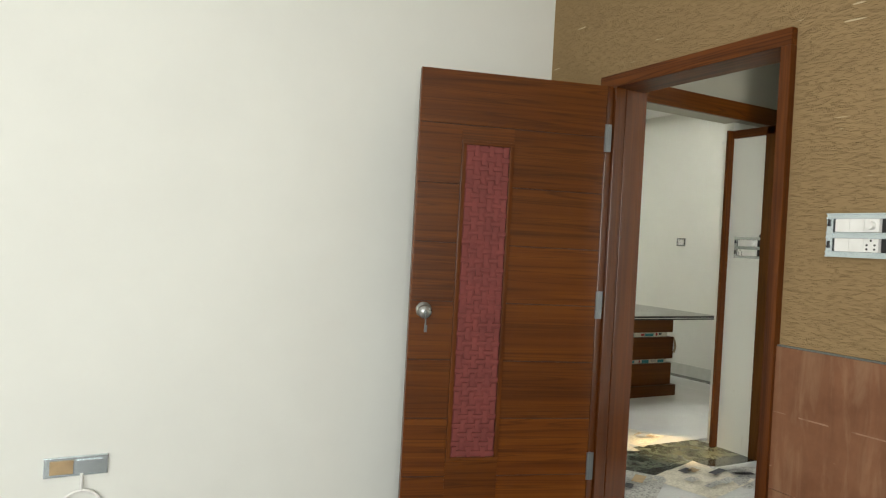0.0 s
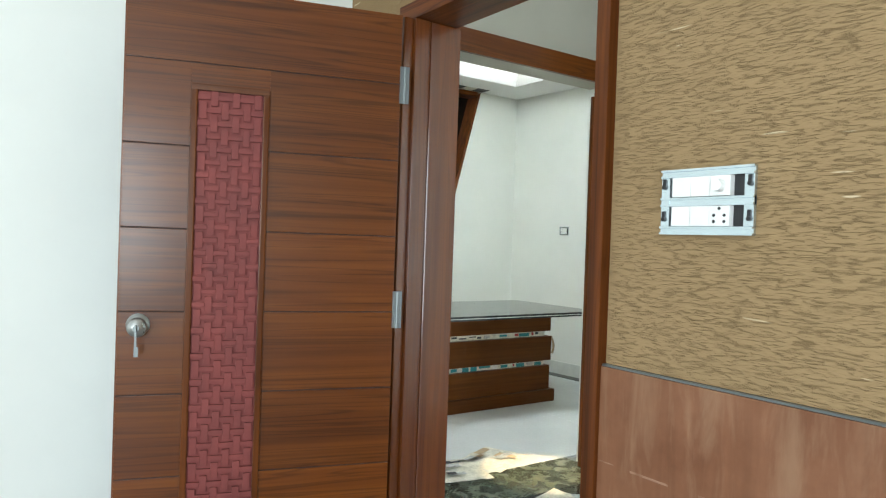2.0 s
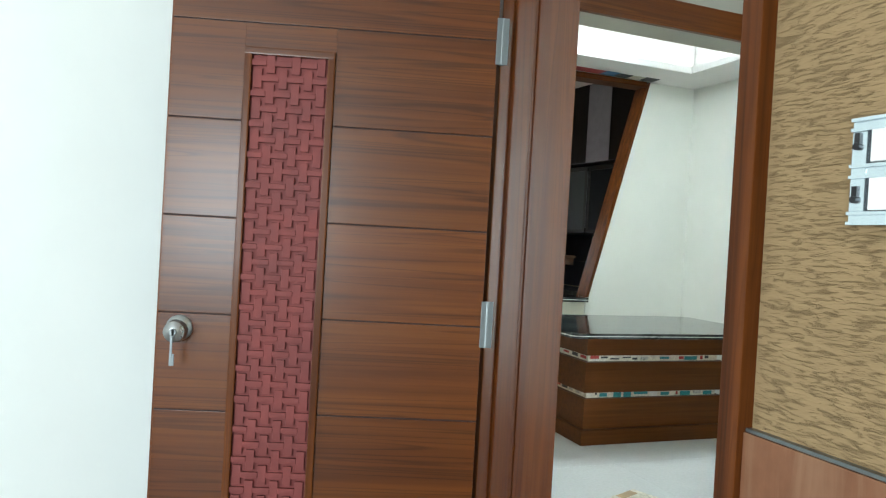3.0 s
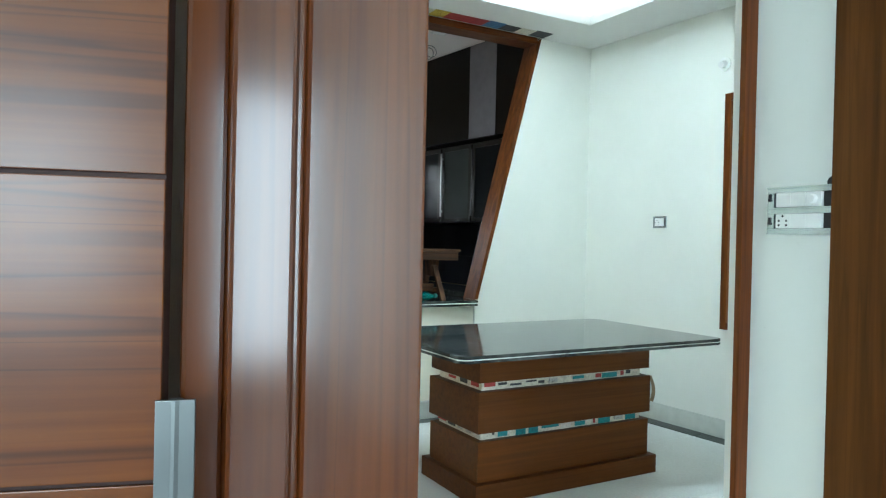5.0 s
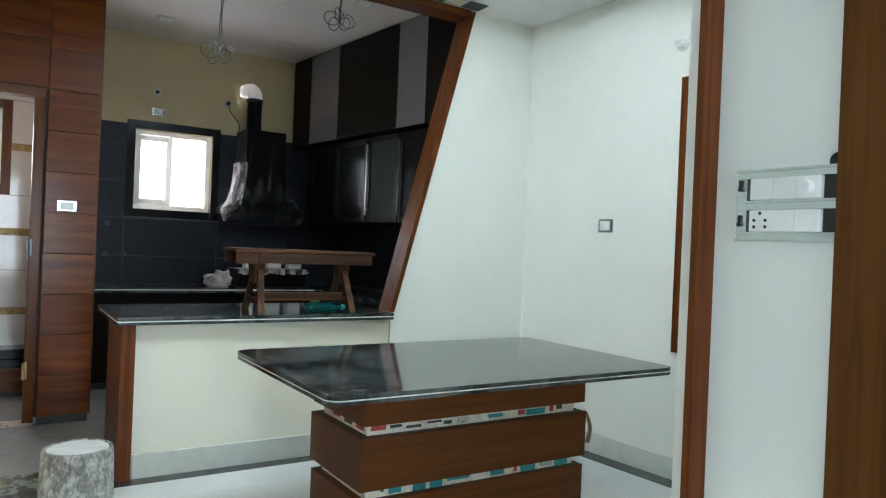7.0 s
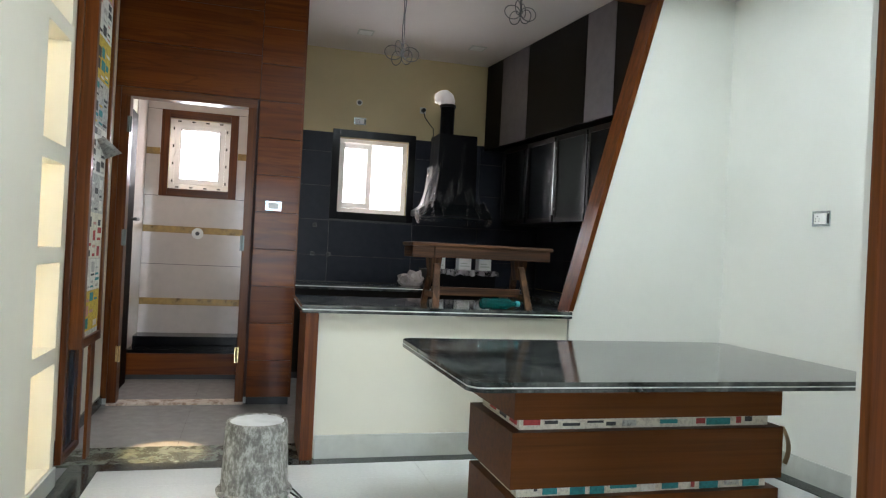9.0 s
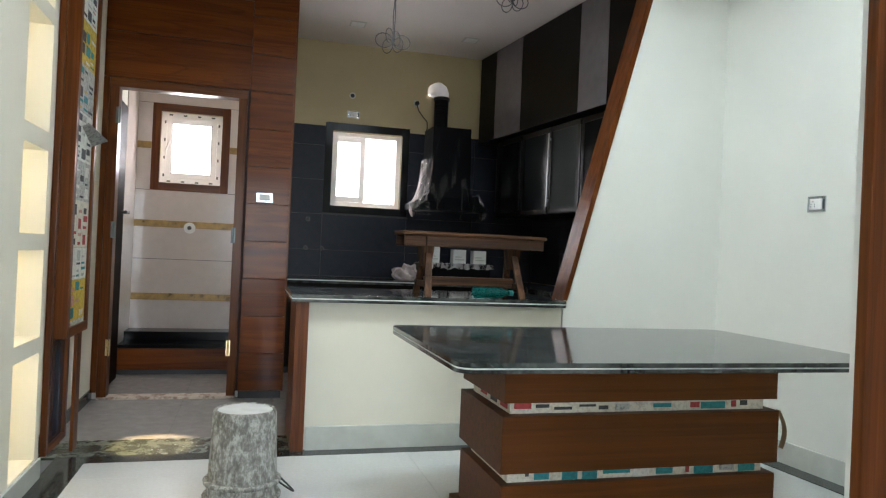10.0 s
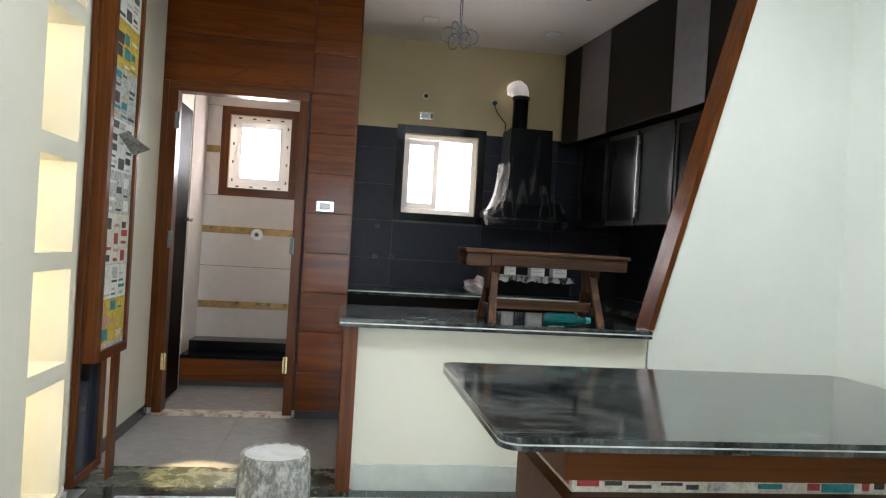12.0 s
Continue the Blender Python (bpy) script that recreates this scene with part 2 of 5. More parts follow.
def milky(name, color, share):
    m = plain(name, color, 0.3)
    n, l = m.node_tree.nodes, m.node_tree.links
    tl = n.new("ShaderNodeBsdfTranslucent")
    tl.inputs["Color"].default_value = (*color, 1)
    mx = n.new("ShaderNodeMixShader")
    mx.inputs["Fac"].default_value = share
    l.new(n["Principled BSDF"].outputs[0], mx.inputs[1])
    l.new(tl.outputs[0], mx.inputs[2])
    l.new(mx.outputs[0], n["Material Output"].inputs["Surface"])
    return m


M["upvc"] = milky("white_upvc", (0.88, 0.85, 0.81), 0.26)


def emitter(name, color, strength):
    m = bpy.data.materials.new(name)
    m.use_nodes = True
    n = m.node_tree.nodes
    n.remove(n["Principled BSDF"])
    e = n.new("ShaderNodeEmission")
    e.inputs["Color"].default_value, e.inputs["Strength"].default_value = (*color, 1), strength
    m.node_tree.links.new(e.outputs[0], n["Material Output"].inputs["Surface"])
    return m


M["led"] = emitter("led_panel_glow", (0.86, 0.97, 1.0), 21.0)
M["cove"] = emitter("cove_strip_glow", (0.95, 0.98, 1.0), 11.0)
M["warm_led"] = emitter("warm_led_glow", (1.0, 0.87, 0.64), 28.0)
M["daylight"] = emitter("bright_sky_backdrop", (1.0, 0.97, 0.97), 3.0)


def cement():
    m, n, l, b = mat("cement_crust", 0.85)
    v = coords(n, l, (1, 1, 0.55))
    f = tex_noise(n, l, v, 45, 8, 0.77)
    big = tex_noise(n, l, v, 7, 4)
    c = ramp(n, l, f, [(0.40, (0.075, 0.07, 0.06)), (0.49, (0.22, 0.21, 0.185)), (0.59, (0.56, 0.55, 0.52))])
    c = mix(n, l, 0.32, c, ramp(n, l, big, [(0.35, (0.16, 0.15, 0.13)), (0.65, (0.5, 0.49, 0.46))]))
    l.new(c, b.inputs["Base Color"])
    bump(n, l, b, f, 0.8, 0.004)
    return m


def newsprint(name, base, ink, rough=0.8, scale=70):
    m, n, l, b = mat(name, rough)
    v = coords(n, l, (1, 1, 1))
    f = tex_noise(n, l, v, scale, 4, 0.7)
    big = tex_noise(n, l, v, 16, 2)
    c = ramp(n, l, f, [(0.40, ink), (0.52, base)])
    c = mix(n, l, 0.35, c, ramp(n, l, big, [(0.45, base), (0.6, tuple(x * 0.7 for x in base))]))
    l.new(c, b.inputs["Base Color"])
    return m


def thin_film(name, start, most):
    m, n, l, b = mat(name, 0.12)
    b.inputs["Base Color"].default_value = (0.92, 0.84, 0.83, 1)
    tr = n.new("ShaderNodeBsdfTransparent")
    mx = n.new("ShaderNodeMixShader")
    f = tex_noise(n, l, coords(n, l, (1, 1, 0.18)), 12, 3, 0.5, 0.7)
    l.new(ramp(n, l, f, [(start, (0.0, 0.0, 0.0)), (0.86, (most, most, most))]), mx.inputs["Fac"])
    l.new(tr.outputs[0], mx.inputs[1])
    l.new(b.outputs[0], mx.inputs[2])
    l.new(mx.outputs[0], n["Material Output"].inputs["Surface"])
    bump(n, l, b, f, 1.0, 0.01)
    return m


def clear(name, color, rough):
    m, n, l, b = mat(name, rough)
    b.inputs["Base Color"].default_value = (*color, 1)
    b.inputs["Transmission Weight"].default_value = 0.9
    b.inputs["IOR"].default_value = 1.4
    return m


M["cement"] = cement()
M["cement_pale"] = plain("cement_pale", (0.55, 0.56, 0.56), 0.7, vary=0.12)
M["wenge"] = teak("wenge_door", (0.003, 0.0015, 0.001), (0.006, 0.003, 0.002), (0.010, 0.005, 0.003), 2, 0.55, 0.0, 22.0, 0.03)
M["teak_hall"] = teak("hall_teak", (0.055, 0.0165, 0.0028), (0.095, 0.0315, 0.0052), (0.125, 0.045, 0.008), 2, 0.36, 0.03, 22.0, 0.15, 0.3)
M["clad_y"] = teak("dark_teak_panel", (0.04, 0.009, 0.003), (0.11, 0.03, 0.008), (0.16, 0.048, 0.014), 1, 0.34, 0.05, 20.0)
M["ply"] = plain("pale_ply", (0.42, 0.30, 0.17), 0.7, vary=0.2)
M["raw_wood"] = teak("worn_stool_wood", (0.010, 0.004, 0.002), (0.056, 0.021, 0.007), (0.105, 0.044, 0.015), 0, 0.6, 0.0, 30.0)
M["raw_wood_z"] = teak("worn_stool_legs", (0.016, 0.007, 0.003), (0.060, 0.025, 0.010), (0.13, 0.060, 0.026), 2, 0.65, 0.0, 30.0)
# this pane emits by itself, in place of light coming through yellow glass
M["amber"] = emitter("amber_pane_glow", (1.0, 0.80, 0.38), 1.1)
M["paper"] = newsprint("newspaper", (0.70, 0.66, 0.55), (0.46, 0.42, 0.35))
M["paper_grey"] = newsprint("newspaper_grey", (0.50, 0.50, 0.47), (0.16, 0.16, 0.16))
M["paper_dark"] = newsprint("newspaper_dark", (0.06, 0.06, 0.065), (0.02, 0.02, 0.02))
M["paper_red"] = newsprint("newspaper_red", (0.42, 0.05, 0.05), (0.2, 0.03, 0.03))
M["paper_blue"] = newsprint("newspaper_blue", (0.08, 0.22, 0.42), (0.03, 0.08, 0.2))
M["yellow"] = newsprint("newspaper_yellow", (0.62, 0.45, 0.06), (0.35, 0.2, 0.03))
M["paper_white"] = newsprint("newspaper_white", (0.74, 0.73, 0.68), (0.55, 0.54, 0.5))
M["paper_pink"] = newsprint("newspaper_pink", (0.55, 0.30, 0.27), (0.4, 0.2, 0.18))
M["brass"] = plain("polished_brass", (0.85, 0.66, 0.36), 0.1, 1.0)
M["chipped"] = newsprint("chipped_sill_paint", (0.60, 0.50, 0.42), (0.20, 0.09, 0.045), scale=13)
M["joint"] = newsprint("worn_joint", (0.31, 0.18, 0.12), (0.19, 0.085, 0.045), scale=30)
M["teal"] = newsprint("newspaper_teal", (0.03, 0.24, 0.26), (0.02, 0.15, 0.17))
M["pale_line"] = plain("pale_filler", (0.74, 0.75, 0.72), 0.4)
M["dark_metal"] = plain("dark_metal", (0.06, 0.058, 0.055), 0.45, 0.6)
M["blue_glass"] = plain("dark_blue_glass", (0.012, 0.03, 0.055), 0.08)
M["duct"] = plain("black_duct", (0.006, 0.006, 0.007), 0.35, spec=0.08)
M["tape_skin"] = milky("thin_white_tape", (0.88, 0.87, 0.87), 0.5)
M["wrap"] = thin_film("clear_wrap", 0.52, 0.17)
M["wrap_hem"] = thin_film("gathered_wrap", 0.30, 0.85)
M["wrap_faint"] = thin_film("loose_wrap", 0.38, 0.5)
M["bottle"] = clear("teal_plastic", (0.02, 0.42, 0.40), 0.06)
M["smoked"] = plain("smoked_glass", (0.008, 0.009, 0.010), 0.16, spec=0.05, vary=0.02)
M["frosted"] = plain("milky_cabinet_glass", (0.026, 0.030, 0.028), 0.6, spec=0.06, vary=0.04)
M["handle_steel"] = plain("polished_handle_steel", (0.34, 0.35, 0.34), 0.35, 0.9)
M["grey_tile"] = plain("grey_floor_tile", (0.36, 0.34, 0.33), 0.2, vary=0.08)
# for floor out of view, darkened so less light bounces onto the door
M["low_bounce_tile"] = plain("low_bounce_floor_tile", (0.18, 0.172, 0.16), 0.45, vary=0.15)
M["steel_dark"] = plain("dark_steel", (0.026, 0.026, 0.027), 0.34, 0.8)
M["film_pink"] = plain("pinkish_film", (0.42, 0.36, 0.36), 0.25, vary=0.25)
M["pane"] = clear("window_glass", (1, 1, 1), 0.0)
M["granite_plain"] = plain("polished_black_granite", (0.005, 0.005, 0.006), 0.15, spec=0.14)
M["lintel"] = paint("beige_lintel_paint", (0.40, 0.38, 0.31), 0.05)
M["wire"] = plain("grey_wire", (0.10, 0.10, 0.11), 0.5)


def marble():
    m, n, l, b = mat("green_marble", 0.1)
    v = coords(n, l)
    f = tex_noise(n, l, v, 11, 8, 0.72, 0.5)
    c = ramp(n, l, f, [(0.35, (0.020, 0.026, 0.020)), (0.52, (0.07, 0.085, 0.06)), (0.66, (0.16, 0.17, 0.12))])
    l.new(c, b.inputs["Base Color"])
    rough_var(n, l, b, f, 0.14, 0.4)
    return m


M["marble"] = marble()


# ---- builders ----
def box(bm, x0, x1, y0, y1, z0, z1, bevel=0.0):
    r = bmesh.ops.create_cube(bm, size=1)
    vs = r["verts"]
    for v in vs:
        v.co = ((x0 + x1) / 2 + v.co.x * (x1 - x0), (y0 + y1) / 2 + v.co.y * (y1 - y0), (z0 + z1) / 2 + v.co.z * (z1 - z0))
    if bevel:
        es = list({e for v in vs for e in v.link_edges})
        bmesh.ops.bevel(bm, geom=es, offset=bevel, segments=2, affect="EDGES", profile=0.7)
    return vs


def boxes(*rows, bevel=0.0):
    bm = bmesh.new()
    for r in rows:
        box(bm, *r, bevel=bevel)
    return bm


def tube(bm, p, q, r0, r1=None, seg=12):
    p, q = Vector(p), Vector(q)
    d = q - p
    m = Matrix.Translation((p + q) / 2) @ d.to_track_quat("Z", "Y").to_matrix().to_4x4()
    return bmesh.ops.create_cone(bm, cap_ends=True, segments=seg, radius1=r0, radius2=r0 if r1 is None else r1, depth=d.length, matrix=m)["verts"]


def prism(pts, y0, y1):
    """An upright slab between y0 and y1 whose outline is given in x and z."""
    bm = bmesh.new()
    a = [bm.verts.new((x, y0, z)) for x, z in pts]
    c = [bm.verts.new((x, y1, z)) for x, z in pts]
    bm.faces.new(a)
    bm.faces.new(c[::-1])
    for i in range(len(pts)):
        j = (i + 1) % len(pts)
        bm.faces.new((a[j], a[i], c[i], c[j]))
    bmesh.ops.recalc_face_normals(bm, faces=bm.faces)
    return bm


def lathe(rows, seg=40):
    bm = bmesh.new()
    rings = []
    for r, z in rows:
        rings.append([bm.verts.new((r * math.cos(2 * math.pi * i / seg), r * math.sin(2 * math.pi * i / seg), z)) for i in range(seg)])
    for a, c in zip(rings, rings[1:]):
        for i in range(seg):
            j = (i + 1) % seg
            bm.faces.new((a[i], a[j], c[j], c[i]))
    bm.faces.new(rings[0][::-1])
    bm.faces.new(rings[-1])
    return bm


def mesh_object(name, bm, material, smooth=False):
    me = bpy.data.meshes.new(name)
    bm.to_mesh(me)
    bm.free()
    me.materials.append(material)
    if smooth:
        for p in me.polygons:
            p.use_smooth = True
    return new(name, me)


def part(name, bm, material, parent, label="", smooth=False):
    ob = mesh_object(name, bm, material, smooth)
    ob.parent = parent
    return tagged(ob, label)


def thing(name, at, label, category, group="", kind="", turn=0.0):
    ob = new(name)
    ob.empty_display_size = 0.1
    ob.matrix_world = pose(*at, 0, 0, turn)
    return tagged(ob, label, category, group, kind)


def structure(name, bm, material, label, category):
    return tagged(mesh_object(name, bm, material), label, category, kind="structure")


def pane_wall(axis, at, thick, a0, a1, z0, z1, holes=()):
    """A wall along x (axis 'y': at = y) or along y (axis 'x': at = x), from at to at + thick, with rectangular holes (b0, b1, c0, c1)."""
    bm = bmesh.new()
    us = sorted({a0, a1, *[h[0] for h in holes], *[h[1] for h in holes]})
    for u0, u1 in zip(us, us[1:]):
        cuts = sorted([(h[2], h[3]) for h in holes if h[0] <= u0 and h[1] >= u1])
        z = z0
        for c0, c1 in cuts + [(z1, z1)]:
            if c0 > z + 1e-6:
                lo, hi = min(at, at + thick), max(at, at + thick)
                if axis == "y":
                    box(bm, u0, u1, lo, hi, z, c0)
                else:
                    box(bm, lo, hi, u0, u1, z, c0)
            z = max(z, c1)
    bmesh.ops.remove_doubles(bm, verts=bm.verts, dist=1e-5)
    return bm


# ---- large structure ----
CEIL = 2.87
structure("floor", boxes((-4.3, 4.4, -4.0, 7.6, -0.12, -0.012)), M["floor"], "concrete bed under the polished tiles", "floor")
# the room of the open door
structure("wall_tan", pane_wall("x", 0.355, 0.145, -3.6, 1.364, 0, 3.0, [(-0.05, 0.90, -1, 2.11)]), M["stucco"], "tan textured stucco wall round the open door", "wall")
structure("wall_room_end", pane_wall("y", 1.364, 0.13, -4.2, 0.5, 0, 3.0), M["white"], "white painted wall beside the open door", "wall")
structure("wall_room_side", pane_wall("x", -4.2, -0.12, -3.6, 1.364, 0, 3.0, [(-2.95, -1.05, 0.85, 2.25)]), M["white"], "white painted wall with a window", "wall")
structure("wall_room_window", pane_wall("y", -3.6, -0.12, -4.2, 0.5, 0, 3.0, [(-3.8, -2.2, 0.75, 2.25)]), M["white"], "white wall with a wide window", "wall")
# hall
structure("wall_hall_window", pane_wall("y", -3.9, -0.12, 0.5, 2.25, 0, 3.0, [(0.75, 1.95, 0.3, 2.4)]), M["white"], "white wall with a tall window", "wall")
structure("wall_hall_side", pane_wall("x", 2.12, 0.13, -3.9, 1.62, 0, 3.0, [(0.36, 1.30, -1, 2.12), (1.0, 1.62, 2.17, 3.0)]), M["pier"], "white wall with a dark side door", "wall")
structure("wall_hall_near", boxes((0.5, 0.512, -3.9, -0.06, 0, 3.0), (0.5, 0.512, 0.91, 1.57, 0, 3.0), (0.5, 0.512, -0.06, 0.91, 2.125, 3.0)), M["white"], "plain white painted wall behind the stucco wall", "wall")
structure("wall_alcove", boxes((3.1, 3.2, 1.0, 1.60, 2.12, 3.0), (2.25, 3.1, 0.95, 1.0, 2.12, 3.0), (2.25, 3.1, 1.0, 1.6, 2.12, 2.16)), M["white"], "white alcove over the side door", "wall")
structure("lintel_dining", boxes((0.25, 2.12, 1.575, 1.72, 2.235, 3.0), (2.12, 4.40, 1.622, 1.72, 2.235, 3.0)), M["lintel"], "beige lintel over the dining opening", "wall")
structure("wall_dining_near", boxes((2.14, 4.40, 1.643, 1.72, 0, 2.235), (0.1, 0.5, 1.5, 1.72, 0, 2.235)), M["dining"], "pale dining wall beside the opening", "wall")
# dining: the side wall leaves the far corner a little out of square
SKEW = 3.5
CORNER = (4.02, 4.56)


def beside(s, out=0.0):
    """A place on the dining side wall, s metres from the far corner, out metres into the room."""
    a = radians(SKEW)
    return CORNER[0] + s * math.sin(a) - out * math.cos(a), CORNER[1] - s * math.cos(a) - out * math.sin(a)


def skewed(bm):
    """Turns a mesh built on the line of x = 0, y = -s to the side wall's line."""
    bmesh.ops.transform(bm, matrix=pose(*CORNER, 0, 0, 0, SKEW), verts=bm.verts)
    return bm


structure("wall_dining_side", skewed(pane_wall("x", 0.0, 0.12, -3.1, 0.1, 0, 3.0, [(-1.645, -1.325, 0.765, 2.255)])), M["dining"], "pale white dining wall with a narrow window", "wall")
structure("wall_slanted", prism([(2.95, 0), (4.22, 0), (4.22, 2.87), (3.505, 2.87), (2.95, 0.80)], 4.56, 4.70), M["dining"], "pale wall with a slanted edge at the kitchen opening", "wall")
structure("wall_half", boxes((1.45, 2.94, 4.56, 4.80, 0, 0.80)), M["cream"], "low cream wall under the granite counter", "wall")
structure("lintel_kitchen", boxes((0.1, 3.49, 4.56, 4.70, 2.87, 3.05)), M["dining"], "lintel over the kitchen opening", "wall")
NICHES = [(0.10, 0.575), (0.645, 1.03), (1.10, 1.47), (1.55, 2.03), (2.10, 2.60)]
structure("wall_niches", pane_wall("x", 0.25, -0.30, 1.72, 4.25, 0, 3.0, [(3.84, 4.19, a, c) for a, c in NICHES]), M["niche"], "cream wall with a column of lit display niches", "wall")
structure("wall_niche_back", boxes((-0.12, -0.05, 3.6, 4.3, 0, 3.0)), M["niche"], "cream back of the display niches", "wall")
structure("wall_passage", boxes((-0.05, 0.13, 4.25, 7.4, 0, 3.05)), M["cream"], "cream painted wall of the passage", "wall")
# kitchen and bath
structure("wall_back", pane_wall("y", 7.38, 0.15, -0.05, 4.1, 0, 3.2, [(0.322, 0.842, 1.615, 2.248), (1.84, 2.51, 1.50, 2.21), (2.758, 2.858, 2.634, 2.734)]), M["kitchen_wall"], "back wall painted cream above the dado tiles", "wall")
structure("wall_kitchen_side", boxes((3.92, 4.05, 4.70, 7.38, 0, 3.2)), M["kitchen_wall"], "kitchen side wall behind the cabinets", "wall")
structure("wall_bath_side", boxes((1.27, 1.385, 6.0, 7.38, 0, 3.05)), M["kitchen_wall"], "wall between bath and kitchen", "wall")
structure("wall_bath_front", pane_wall("y", 5.93, 0.07, 0.1, 1.385, 0, 3.05, [(0.17, 1.07, -1, 2.19)]), M["white"], "wall behind the wooden cladding", "wall")

# ceilings
structure("ceiling_room", boxes((-4.3, 0.5, -3.7, 1.5, 3.0, 3.1)), M["ceiling"], "plain white ceiling", "ceiling")
structure("ceiling_hall", boxes((0.5, 4.2, -4.0, 1.57, 3.0, 3.1)), M["ceiling"], "plain white ceiling", "ceiling")
TX0, TX1, TY0, TY1 = 1.0, 3.6, 2.2, 4.1
structure("ceiling_dining", boxes((-0.05, 4.45, 1.57, TY0, CEIL, CEIL + 0.06), (-0.05, 4.45, TY1, 4.56, CEIL, CEIL + 0.06), (-0.05, TX0, TY0, TY1, CEIL, CEIL + 0.06), (TX1, 4.45, TY0, TY1, CEIL, CEIL + 0.06), (-0.05, 4.45, 1.57, 4.7, 3.20, 3.28)), M["ceiling"], "false ceiling with a bright recessed tray", "ceiling")
structure("ceiling_kitchen", boxes((-0.05, 4.1, 4.56, 7.5, 3.05, 3.13)), M["kitchen_ceiling"], "plain pinkish white kitchen ceiling", "ceiling")
tray = thing("ceiling_light", (2.3, 3.15, 3.04), "bright white light panel in the ceiling tray", "ceiling light")
part("diffuser", boxes((-0.6, 0.6, -0.25, 0.25, -0.012, 0.012)), M["led"], tray)
for x in (-0.5, 0.5):
    part("hanger", boxes((x - 0.01, x + 0.01, -0.01, 0.01, 0.012, 0.16)), M["upvc"], tray)
W = 0.14
structure("tray_sides", boxes((TX0 - W - 0.04, TX0 - W, TY0 - W - 0.04, TY1 + W + 0.04, CEIL + 0.06, 3.2), (TX1 + W, TX1 + W + 0.04, TY0 - W - 0.04, TY1 + W + 0.04, CEIL + 0.06, 3.2), (TX0 - W, TX1 + W, TY0 - W - 0.04, TY0 - W, CEIL + 0.06, 3.2), (TX0 - W, TX1 + W, TY1 + W, TY1 + W + 0.04, CEIL + 0.06, 3.2)), M["ceiling"], "white sides of the ceiling tray", "ceiling")
for x0, x1, y0, y1 in ((TX0, TX1, TY1 + 0.08, TY1 + 0.11), (TX0, TX1, TY0 - 0.11, TY0 - 0.08), (TX0 - 0.11, TX0 - 0.08, TY0, TY1), (TX1 + 0.08, TX1 + 0.11, TY0, TY1)):
    cv = thing("cove_light", ((x0 + x1) / 2, (y0 + y1) / 2, CEIL + 0.06), "white light strip lying in the ceiling cove", "light strip", "cove lights")
    part("strip", boxes((-(x1 - x0) / 2, (x1 - x0) / 2, -(y1 - y0) / 2, (y1 - y0) / 2, 0.0, 0.012)), M["cove"], cv)


# ---- trim, doors and windows of the walls ----
wains = structure("wainscot", boxes((0.348, 0.355, -3.6, -0.052, 0.0, 1.0)), M["ply"], "rose-brown laminate wainscot with pale scuffed joints", "wall panel")
for y0, y1 in ((-3.6, -1.9), (-1.897, -0.052)):
    for z0, z1 in ((0.4995, 1.0), (0.003, 0.498)):
        part("panel", boxes((0.338, 0.348, y0, y1, z0, z1), bevel=0.0012), M["rose"], wains)
rnd = random.Random(8)
y = -0.058
while y > -2.4:
    w = rnd.uniform(0.02, 0.14)
    part("scuffed_joint", boxes((0.3374, 0.3382, y - w, y, 0.769 + rnd.uniform(-0.002, 0.001), 0.772)), M["joint"], wains, "pale worn edge of the joint")
    y -= w + rnd.uniform(0.02, 0.25)
structure("wainscot_cap", boxes((0.342, 0.355, -3.6, -0.052, 1.0005, 1.006)), M["steel"], "thin metal strip over the wainscot", "trim")
structure("skirting", boxes((1.46, 4.02, 4.540, 4.56, 0, 0.125), (0.25, 0.262, 1.72, 4.25, 0, 0.09)), M["skirt"], "pale grey tile skirting", "baseboard")
structure("skirting_side", skewed(boxes((-0.012, 0.0, -2.83, -0.012, 0, 0.125))), M["skirt"], "pale grey tile skirting of the side wall", "baseboard")
structure("skirting_passage", boxes((0.13, 0.142, 4.62, 5.90, 0, 0.07)), M["border"], "dark stone skirting of the passage wall", "baseboard")


def hinge(parent, x, y, z, w, h, axis="y", metal="steel"):
    bm = bmesh.new()
    if axis == "y":
        box(bm, x, x + w, y - 0.002, y + 0.002, z, z + h, 0.0008)
        tube(bm, (x + w / 2, y - 0.003, z), (x + w / 2, y - 0.003, z + h), 0.006)
    else:
        box(bm, x - 0.002, x + 0.002, y, y + w, z, z + h, 0.0008)
        tube(bm, (x - 0.003, y + w / 2, z), (x - 0.003, y + w / 2, z + h), 0.006)
    for k in range(3):
        zz = z + h * (0.2 + 0.3 * k)
        p = (x + w * 0.25, y - 0.003, zz) if axis == "y" else (x - 0.003, y + w * 0.25, zz)
        bmesh.ops.create_icosphere(bm, subdivisions=1, radius=0.004, matrix=Matrix.Translation(p))
    return part("hinge", bm, M[metal], parent, metal + " butt hinge")


